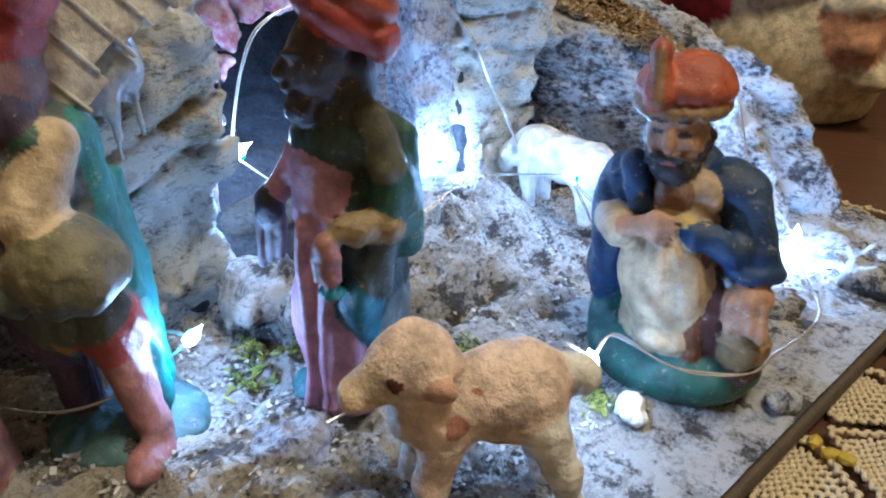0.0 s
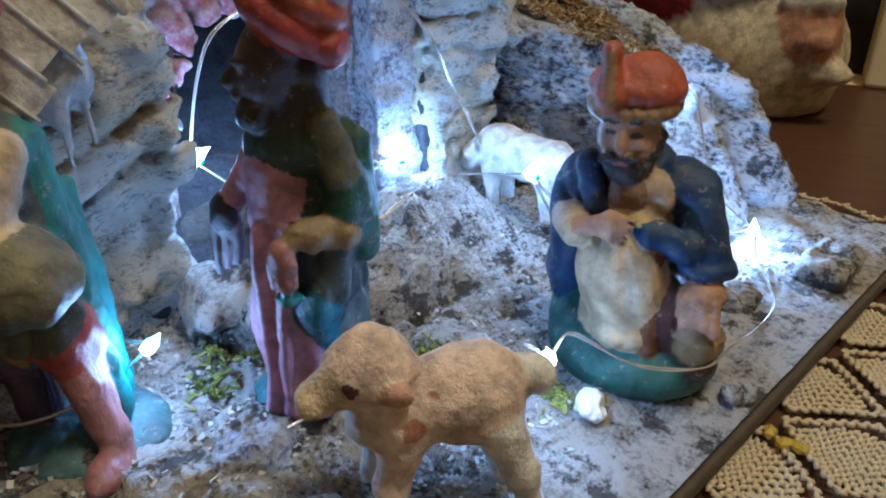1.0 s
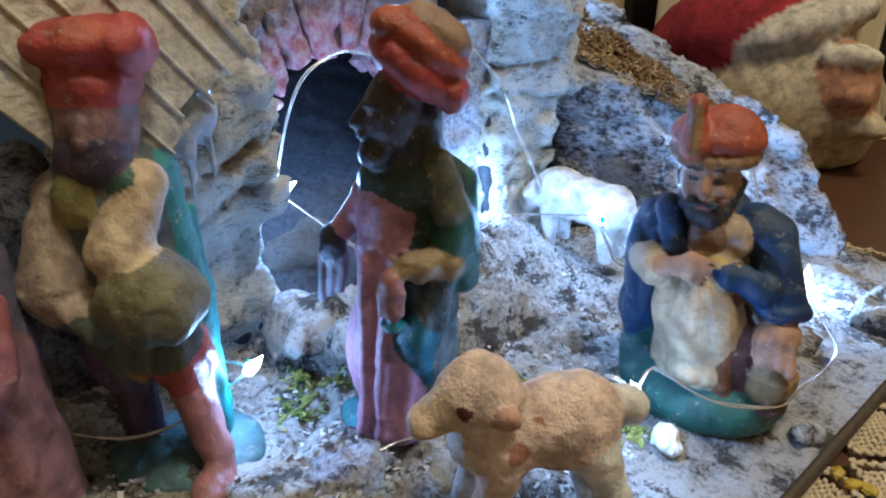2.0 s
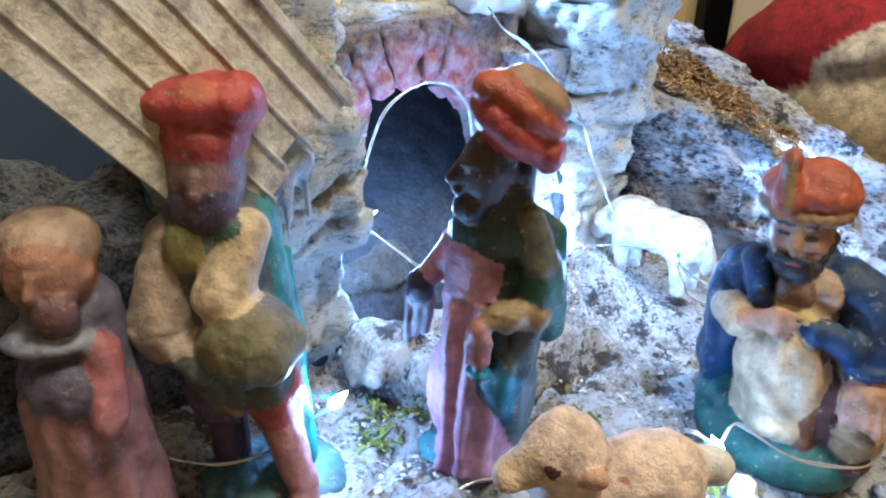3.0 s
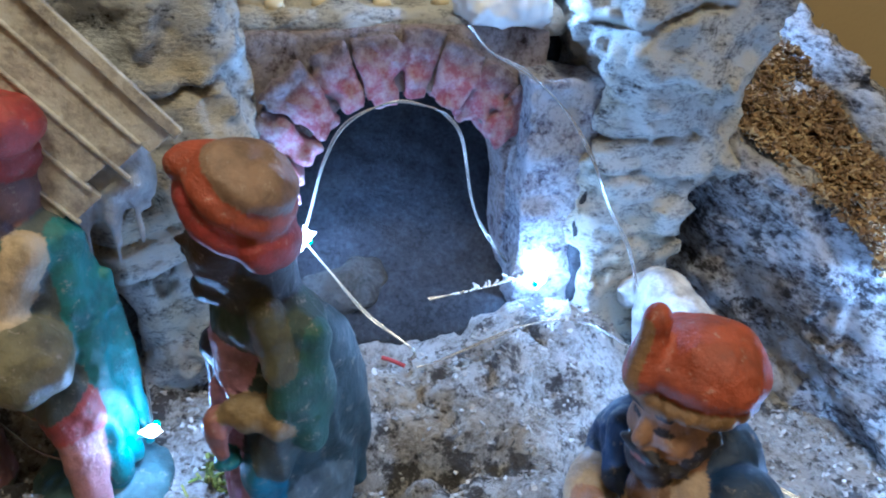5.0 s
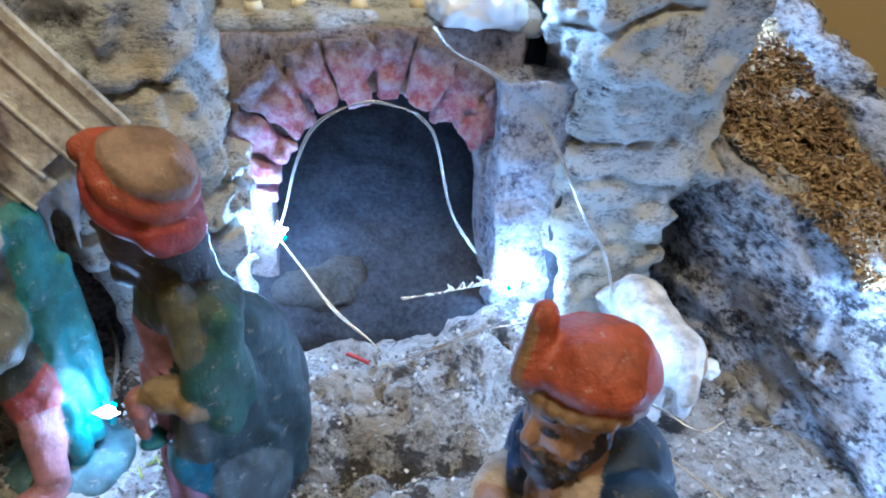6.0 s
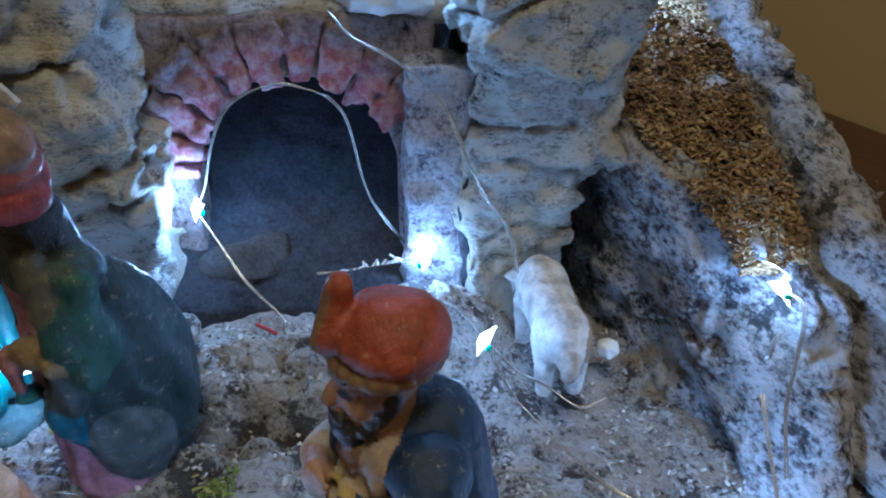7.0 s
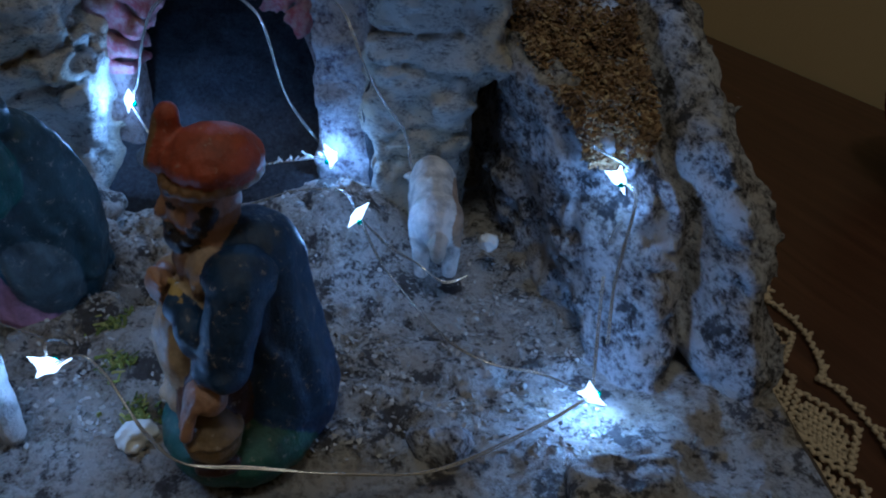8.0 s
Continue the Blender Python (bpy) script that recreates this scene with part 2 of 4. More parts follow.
def right_rock(p):
    q = p + 0.005 * np.stack([fbm(p, 0.022, 3, 15), fbm(p, 0.022, 3, 16), fbm(p, 0.022, 3, 17)], 1)
    d = boxd(q, (0.180, 0.160, -0.004), (0.215, 0.215, 0.075), 0.006)
    d = smin(d, boxd(q, (0.181, 0.159, 0.058), (0.227, 0.215, 0.132), 0.006), 0.006)
    d = smin(d, boxd(q, (0.178, 0.154, 0.094), (0.226, 0.215, 0.132), 0.005), 0.004)
    layer = p[:, 2] + 0.006 * fbm(p, 0.03, 3, 19)
    for z in (0.040, 0.066, 0.078, 0.112):
        d += 0.004 * np.exp(-((layer - z) / 0.0011) ** 2) * (fbm(p, 0.022, 2, 22) > -0.2)
    return d + 0.0020 * fbm(p, 0.0065, 4, 61) + 0.0022 * np.maximum(crag(p, 0.016, 63), -0.3) * np.clip((p[:, 2] - 0.04) / 0.04, 0.1, 1)


cork("right_rock", right_rock, (0.168, 0.14, -0.004), (0.238, 0.22, 0.14), ROCK, "white painted cork bark rock with cracks", "rock")


def pillar(p):
    q = p.copy()
    t = np.clip((q[:, 2]) / 0.09, 0, 1)
    half = 0.0138 - 0.002 * t
    d = np.maximum(np.maximum(np.abs(q[:, 0] - 0.1755) - half, np.abs(q[:, 1] - 0.182) - half), q[:, 2] - 0.09)
    d = np.maximum(d, -q[:, 2] - 0.002) - 0.001
    return d + 0.0015 * fbm(p, 0.007, 4, 71)


cork("stone_pillar", pillar, (0.15, 0.16, -0.004), (0.192, 0.206, 0.096), PILLAR, "stippled grey blue stone pillar beside the arch", "pillar")


def ridge(v):
    return np.interp(v, (0.07, 0.11, 0.132, 0.172, 0.24), (0.252, 0.248, 0.241, 0.227, 0.224))


def bank(p):
    u, v, z = p.T
    roof = (z - (0.050 + 0.42 * (v - 0.113) - 0.06 * (u - 0.256))) / 1.08
    foot = np.interp(u, (0.238, 0.262, 0.30), (0.104, 0.076, 0.072))
    front = (z - 1.5 * (v - foot)) / 1.8
    side = (ridge(v) - u) * 0.9
    d = np.maximum.reduce([roof, front, side, u - 0.299, v - 0.25, -z - 0.004])
    d += 0.010 * np.exp(-((u - 0.2775 - 0.02 * (v - 0.15) + 0.002 * fbm(p, 0.03, 2, 85)) / 0.0035) ** 2)
    d -= 0.006 * np.exp(-((u - 0.2895) / 0.006) ** 2)
    cleft = np.stack([u * 1.0, v * 0.4, z], 1)
    return d + 0.0016 * fbm(p, 0.008, 3, 81) + 0.0036 * np.maximum(crag(cleft, 0.011, 83), -0.4) + 0.0012 * np.maximum(crag(np.stack([u, v * 1.4, z * 0.35], 1), 0.0062, 87), -0.5)


cork("bark_bank", bank, (0.212, 0.062, -0.006), (0.325, 0.256, 0.125), BARK, "grey cork bark bank sloping over the stable", "bark", 0.0013)


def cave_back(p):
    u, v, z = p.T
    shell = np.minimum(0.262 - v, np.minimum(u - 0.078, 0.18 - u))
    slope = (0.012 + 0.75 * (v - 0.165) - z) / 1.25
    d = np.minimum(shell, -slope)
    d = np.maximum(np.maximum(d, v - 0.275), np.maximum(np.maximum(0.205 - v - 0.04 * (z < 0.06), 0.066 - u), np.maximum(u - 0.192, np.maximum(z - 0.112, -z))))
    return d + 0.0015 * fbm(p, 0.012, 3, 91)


cork("cave_lining", cave_back, (0.06, 0.155, -0.003), (0.198, 0.28, 0.118), INNER, "cork lining inside the arched cave, shade in its colour", "cave", 0.0016, exact=True)

WHITE = Nodes("white_paint").finish((0.75, 0.75, 0.72), 0.7)
table_n = Nodes("dark_table_wood")
grain = table_n.noise(14, 5, 0.6, (1, 12, 1))
WOOD = table_n.finish(table_n.ramp(grain, (0.3, (0.05, 0.022, 0.012)), (0.7, (0.10, 0.045, 0.022))), 0.35, grain, 0.0003)
wall_n = Nodes("ochre_wall_paint")
WALL = wall_n.finish(wall_n.mix(wall_n.noise(6, 3, 0.5), (0.62, 0.48, 0.22), (0.70, 0.55, 0.28)), 0.85, wall_n.noise(300, 3, 0.6), 0.0004)

# ---- room and table ----
def plain_box(name, lo, hi, material, label, category, kind="structure", bevel=0.0, at=(0, 0, 0), turn=0.0):
    bm = box(bmesh.new(), lo, hi, bevel)
    me = bpy.data.meshes.new(name)
    bm.to_mesh(me)
    bm.free()
    me.materials.append(material)
    return thing(name, me, at, turn, label, category, kind=kind)


BACK = (-0.043, 0.662)      # a point on the foot of the wall behind the table
BACK_TURN = -26.4           # the wall's turn
TABLE_Z = -0.011


def at_wall(s, d, z):
    """s along the wall, d out from it into the room."""
    m = Matrix.Rotation(radians(BACK_TURN), 4, "Z")
    return m @ Vector((s, -d, z)) + Vector((BACK[0], BACK[1], 0))


plaster = Nodes("pale_plaster")
PALE = plaster.finish(plaster.mix(plaster.noise(3, 3), (0.62, 0.55, 0.42), (0.70, 0.62, 0.48)), 0.9)
floor_n = Nodes("brown_floor_tile")
FLOOR = floor_n.finish(floor_n.mix(floor_n.noise(8, 4), (0.22, 0.13, 0.08), (0.30, 0.19, 0.12)), 0.5)
FLOOR_Z = TABLE_Z - 0.75
plain_box("floor", (-2.2, -3.2, FLOOR_Z - 0.05), (2.4, 0.3, FLOOR_Z), FLOOR, "brown floor of the room", "floor", at=(*BACK, 0), turn=BACK_TURN)
plain_box("ceiling", (-2.2, -3.2, 1.75), (2.4, 0.3, 1.80), PALE, "pale plaster ceiling", "ceiling", at=(*BACK, 0), turn=BACK_TURN)
plain_box("wall_west", (-2.25, -3.2, FLOOR_Z), (-2.2, 0.3, 1.75), PALE, "pale plaster wall", "wall", at=(*BACK, 0), turn=BACK_TURN)
plain_box("wall_east", (2.4, -3.2, FLOOR_Z), (2.45, 0.3, 1.75), PALE, "pale plaster wall", "wall", at=(*BACK, 0), turn=BACK_TURN)
plain_box("wall_south", (-2.2, -3.25, FLOOR_Z), (2.4, -3.2, 1.75), PALE, "pale plaster wall", "wall", at=(*BACK, 0), turn=BACK_TURN)
# the ochre wall behind the table, with a window beside it
plain_box("wall_north", (-2.2, 0.0, FLOOR_Z), (0.176, 0.1, 1.75), WALL, "ochre painted wall behind the table", "wall", at=(*BACK, 0), turn=BACK_TURN)
plain_box("wall_north_end", (0.62, 0.0, FLOOR_Z), (2.4, 0.1, 1.75), WALL, "ochre painted wall", "wall", at=(*BACK, 0), turn=BACK_TURN)
cream_n = Nodes("cream_window_paint")
CREAM = cream_n.finish(cream_n.mix(cream_n.noise(40, 4), (0.66, 0.55, 0.32), (0.74, 0.63, 0.40)), 0.5, cream_n.noise(200, 3, 0.6, (1, 1, 0.05)), 0.0004)
glass_n = Nodes("night_glass")
NIGHT = glass_n.finish((0.012, 0.012, 0.016), 0.12)
window = thing("window_1", None, (*BACK, 0), BACK_TURN, "cream painted window frame with dark night panes", "window", kind="structure")
for s0, s1 in ((0.212, 0.238), (0.348, 0.364), (0.388, 0.425), (0.585, 0.62)):
    part("window_frame", box(bmesh.new(), (s0, -0.012, TABLE_Z), (s1, 0.05, 1.2), 0.003), CREAM, window)
for z0, z1 in ((TABLE_Z - 0.3, TABLE_Z), (1.2, 1.75)):
    part("window_frame", box(bmesh.new(), (0.176, -0.004, z0), (0.62, 0.1, z1), 0.002), WALL, window)
for s0, s1 in ((0.176, 0.212), (0.238, 0.348), (0.364, 0.388), (0.425, 0.585)):
    part("pane", box(bmesh.new(), (s0, 0.03, TABLE_Z), (s1, 0.036, 1.2)), NIGHT, window)

table = thing("table", None, (*BACK, 0), BACK_TURN, "dark brown wooden table carrying the crib", "table")
part("tabletop", box(bmesh.new(), (-0.75, -1.0, TABLE_Z - 0.03), (0.75, -0.002, TABLE_Z), 0.003), WOOD, table)
for s in (-0.7, 0.66):
    for d in (-0.95, -0.06):
        part("leg", box(bmesh.new(), (s, d, FLOOR_Z), (s + 0.05, d + 0.05, TABLE_Z - 0.03), 0.004), WOOD, table)

# the crib's base board
edge_n = Nodes("board_edge")
BOARD = edge_n.finish(edge_n.mix(edge_n.noise(300, 4), (0.045, 0.032, 0.022), (0.11, 0.085, 0.06)), 0.8, edge_n.noise(700), 0.0005)
bm = box(bmesh.new(), (-0.10, 0.028, TABLE_Z + 0.003), (0.303, 0.27, -0.002), 0.0012, TURN)
me = bpy.data.meshes.new("base_board")
bm.to_mesh(me)
bm.free()
me.materials.append(BOARD)
thing("base_board", me, label="brown fibre board under the crib", category="board")

# ---- figures, each one moulded and painted piece ----
def figure_material(name, shine=0.35, relief=0.0005, chips=0.6):
    n = Nodes(name)
    paint = n.add("ShaderNodeAttribute")
    paint.attribute_name = "paint"
    worn = n.ramp(n.noise(420, 7, 0.75), (0.58, G(0)), (0.66, G(chips)))
    shade = n.ramp(n.noise(160, 5, 0.65, lift=5.0), (0.34, G(0.50)), (0.60, G(1.0)))
    colour = n.mix(1.0, paint.outputs["Color"], shade, "MULTIPLY")
    colour = n.mix(worn, colour, n.mix(0.55, colour, (0.52, 0.45, 0.38)))
    return n.finish(colour, shine, n.mix(0.5, n.noise(900, 5, 0.7), n.noise(300, 4, 0.6, (1, 1, 0.35))), relief)


PAINTED = figure_material("painted_plaster_figure", 0.42, 0.0007, 0.75)
WOOL = figure_material("flocked_wool", 0.9, 0.0016, 0.1)


def ell(c, r, colour, rot=(0, 0, 0)):
    return ("e", c, r, colour, rot)


def cone(a, ra, b, rb, colour):
    return ("c", a, ra, b, rb, colour)


def dab(c, r, colour):
    """Paint alone, on the skin that lies within the ellipsoid."""
    return ("d", c, r, colour)


def prim_distance(p, s):
    if s[0] in "ed":
        c, r, rot = s[1], s[2], s[4] if s[0] == "e" else (0, 0, 0)
        q = p - np.array(c)
        if any(rot):
            m = np.array(Euler([radians(x) for x in rot]).to_matrix())
            q = q @ m
        r = np.array(r)
        k0 = np.linalg.norm(q / r, axis=1)
        k1 = np.linalg.norm(q / (r * r), axis=1) + 1e-9
        return k0 * (k0 - 1) / k1
    _, a, ra, b, rb, _ = s
    a, b = np.array(a), np.array(b)
    t = np.clip(((p - a) @ (b - a)) / ((b - a) @ (b - a)), 0, 1)
    return np.linalg.norm(p - a - t[:, None] * (b - a), axis=1) - (ra + (rb - ra) * t)


def figure(name, prims, at, turn, material, label, category, blend=0.0022, h=0.0007, rough=0.0003, folds=0.0, floor=0.0, lean=(0, 0), size=1.0):
    """A moulded figure: round forms melted into one skin, each painted its own colour."""
    dabs = [s for s in prims if s[0] == "d"]
    prims = [s for s in prims if s[0] != "d"]

    def upright(p):
        return (p - p[:, 2:] * np.array((*lean, 0))) / size

    def f(p):
        return size * mould(upright(p))

    def mould(p):
        d = None
        for s in prims:
            e = prim_distance(p, s)
            d = e if d is None else smin(d, e, blend)
        d = d + rough * fbm(p, 0.003, 2, 7) + 1.6 * rough * fbm(p * np.array((1, 1, 0.45)), 0.0055, 2, 17)
        if folds:
            d = d + folds * np.sin(np.arctan2(p[:, 1], p[:, 0]) * 11 + 2.5 * fbm(p, 0.02, 2, 8)) * np.clip(p[:, 2] / 0.02, 0.2, 1) * (p[:, 2] < 0.05)
        return np.maximum(d, floor - p[:, 2])
    lo = np.full(3, 9.0)
    hi = -lo
    for s in prims:
        if s[0] == "e":
            m = max(s[2])
            lo, hi = np.minimum(lo, np.array(s[1]) - m), np.maximum(hi, np.array(s[1]) + m)
        else:
            for c, r in ((s[1], s[2]), (s[3], s[4])):
                lo, hi = np.minimum(lo, np.array(c) - r), np.maximum(hi, np.array(c) + r)
    swing = np.array((*lean, 0)) * hi[2]
    verts, faces = surface(f, size * np.minimum(lo, lo + swing) - 0.002, size * np.maximum(hi, hi + swing) + 0.002, h)
    me = mesh_from(name, verts, faces, material)
    verts = upright(verts)
    jitter = verts + 0.0004 * np.stack([fbm(verts, 0.003, 2, 31), fbm(verts, 0.003, 2, 32), fbm(verts, 0.003, 2, 33)], 1)
    dist = np.stack([prim_distance(jitter, s) for s in prims], 1)
    paint = np.array([s[3] if s[0] == "e" else s[5] for s in prims])[dist.argmin(1)]
    for s in dabs:
        paint[prim_distance(jitter, s) < 0] = s[3]
    layer = me.color_attributes.new("paint", "FLOAT_COLOR", "POINT")
    layer.data.foreach_set("color", np.concatenate([paint, np.ones((len(paint), 1))], 1).ravel())
    return thing(name, me, at, turn, label, category)


SKIN, DARKSKIN, BEARD = (0.44, 0.25, 0.15), (0.05, 0.032, 0.03), (0.025, 0.022, 0.03)
ORANGE, GOLD, NAVY, CREAMY = (0.40, 0.085, 0.035), (0.30, 0.17, 0.07), (0.013, 0.045, 0.13), (0.56, 0.43, 0.26)
GREEN, TEAL, PINK, RED = (0.025, 0.10, 0.08), (0.03, 0.20, 0.23), (0.50, 0.26, 0.36), (0.40, 0.055, 0.045)
OLIVE, PURPLE, BEIGE, BROWN = (0.18, 0.16, 0.08), (0.10, 0.06, 0.12), (0.50, 0.36, 0.24), (0.16, 0.07, 0.035)

BRASS, DUSK, MUD = (0.26, 0.17, 0.07), (0.022, 0.05, 0.06), (0.07, 0.03, 0.03)
HANDY, PALEBLUE = (0.34, 0.15, 0.13), (0.02, 0.14, 0.22)

figure("kneeling_king_statue", [
    ell((0.001, -0.0015, 0.0060), (0.0215, 0.0190, 0.0098), GREEN),
    ell((-0.014, 0.002, 0.011), (0.0075, 0.0115, 0.0090), (0.02, 0.085, 0.08)),
    cone((0.0, -0.004, 0.016), 0.0115, (0.001, -0.003, 0.042), 0.0095, CREAMY),
    ell((0.0002, -0.0105, 0.0290), (0.0108, 0.0080, 0.0140), CREAMY),
    ell((0.0010, -0.0140, 0.0165), (0.0064, 0.0045, 0.0040), CREAMY),
    ell((0.0010, -0.0182, 0.0165), (0.0016, 0.0014, 0.0014), CREAMY),
    cone((-0.005, -0.0168, 0.028), 0.0006, (-0.0030, -0.0155, 0.040), 0.0006, CREAMY),
    cone((0.001, -0.0180, 0.029), 0.0006, (0.0005, -0.0155, 0.040), 0.0006, CREAMY),
    cone((0.006, -0.0168, 0.029), 0.0006, (0.003, -0.0155, 0.040), 0.0006, CREAMY),
    cone((0.001, 0.008, 0.012), 0.0150, (0.0, 0.005, 0.048), 0.0110, NAVY),
    ell((-0.0150, 0.0, 0.034), (0.0055, 0.0085, 0.0175), NAVY),
    ell((-0.0170, 0.001, 0.023), (0.0048, 0.0085, 0.0090), NAVY),
    ell((0.0095, -0.006, 0.020), (0.0062, 0.0080, 0.0130), MUD),
    cone((0.0075, -0.0135, 0.014), 0.0024, (0.0085, -0.011, 0.037), 0.0016, BROWN),
    ell((-0.0105, 0.0, 0.0485), (0.0070, 0.0080, 0.0068), NAVY),
    ell((0.0115, 0.001, 0.0500), (0.0065, 0.0078, 0.0068), NAVY),
    cone((-0.0090, -0.0055, 0.0545), 0.0034, (-0.0060, -0.0095, 0.0465), 0.0030, NAVY),
    cone((0.0145, 0.0, 0.0495), 0.0058, (0.0180, -0.0040, 0.0375), 0.0060, NAVY),
    ell((0.0183, -0.0050, 0.0345), (0.0066, 0.0066, 0.0038), NAVY),
    cone((0.0070, -0.0120, 0.0425), 0.0030, (0.0150, -0.0085, 0.0390), 0.0042, NAVY),
    ell((0.0190, -0.0085, 0.0285), (0.0052, 0.0042, 0.0042), SKIN),
    *[cone((0.0153 + 0.0023 * i, -0.0118, 0.0280), 0.0012, (0.0152 + 0.0024 * i, -0.0140, 0.0220 + 0.0006 * (i % 3)), 0.0010, SKIN) for i in range(4)],
    ell((0.0180, -0.0085, 0.0165), (0.0064, 0.0060, 0.0062), BRASS),
    ell((0.0180, -0.0085, 0.0185), (0.0068, 0.0064, 0.0010), BRASS),
    ell((0.0180, -0.0085, 0.0095), (0.0052, 0.0052, 0.0024), MUD),
    cone((-0.0135, -0.0065, 0.0400), 0.0050, (-0.0095, -0.0125, 0.0410), 0.0042, CREAMY),
    cone((-0.0085, -0.0140, 0.0420), 0.0028, (-0.0015, -0.0155, 0.0445), 0.0026, SKIN),
    *[cone((-0.0010, -0.0163, 0.0468 - 0.0017 * i), 0.0010, (0.0037 - 0.0004 * i, -0.0152, 0.0464 - 0.0016 * i), 0.0008, SKIN) for i in range(4)],
    ell((0.0050, -0.0050, 0.0490), (0.0066, 0.0048, 0.0060), BEIGE),
    cone((0.0015, -0.0125, 0.0455), 0.0012, (0.0085, -0.0115, 0.0440), 0.0012, (0.50, 0.36, 0.10)),
    cone((0.0, -0.002, 0.048), 0.0056, (0.0, -0.003, 0.058), 0.0054, SKIN),
    ell((0.0010, -0.0085, 0.0500), (0.0045, 0.0040, 0.0045), (0.26, 0.15, 0.09)),
    ell((0, -0.0040, 0.0625), (0.0067, 0.0078, 0.0092), SKIN),
    ell((0.0034, -0.0092, 0.0612), (0.0021, 0.0018, 0.0022), SKIN),
    ell((-0.0034, -0.0092, 0.0612), (0.0021, 0.0018, 0.0022), SKIN),
    cone((0, -0.0112, 0.0655), 0.0008, (0, -0.0128, 0.0615), 0.0014, SKIN),
    ell((0, -0.0108, 0.0664), (0.0046, 0.0013, 0.0009), SKIN),
    ell((0, -0.0098, 0.0558), (0.0046, 0.0032, 0.0036), BEARD),
    ell((0.0022, -0.0118, 0.0588), (0.0024, 0.0010, 0.0008), BEARD),
    ell((-0.0022, -0.0118, 0.0588), (0.0024, 0.0010, 0.0008), BEARD),
    *[ell((w * (0.0066 - 0.0006 * i), -0.0035 - 0.0014 * i, 0.0625 - 0.0020 * i), (0.0015, 0.0018, 0.0014), BEARD) for w in (-1, 1) for i in range(4)],
    dab((-0.0029, -0.0113, 0.0640), (0.0017, 0.0022, 0.0007), BEARD),
    dab((0.0029, -0.0113, 0.0640), (0.0017, 0.0022, 0.0007), BEARD),
    dab((-0.0030, -0.0113, 0.0666), (0.0022, 0.0022, 0.0005), BEARD),
    dab((0.0030, -0.0113, 0.0666), (0.0022, 0.0022, 0.0005), BEARD),
    dab((0, -0.0125, 0.0576), (0.0017, 0.0022, 0.0005), (0.32, 0.10, 0.08)),
    ell((0.0005, -0.0010, 0.0722), (0.0108, 0.0104, 0.0058), ORANGE),
    ell((0.0025, -0.0010, 0.0748), (0.0076, 0.0080, 0.0050), ORANGE),
    *[ell((0.0086 * math.cos(radians(g)), -0.0016 + 0.0090 * math.sin(radians(g)), 0.0686 + 0.0007 * math.sin(radians(g))), (0.0021, 0.0021, 0.0017), GOLD) for g in range(0, 360, 18)],
    cone((-0.0028, -0.0105, 0.0715), 0.0034, (-0.0034, -0.0085, 0.0805), 0.0020, ORANGE),
    ell((-0.0034, -0.0090, 0.0805), (0.0021, 0.0020, 0.0024), ORANGE),
    cone((-0.0025, -0.0132, 0.0710), 0.0013, (-0.0032, -0.0108, 0.0800), 0.0010, GOLD),
], (0.0680, 0.1535, 0.0035), -26, PAINTED, "painted plaster king kneeling in a blue cape and orange turban", "statue", 0.0011, 0.00048, rough=0.0002, folds=0.0004, lean=(-0.09, 0.03))

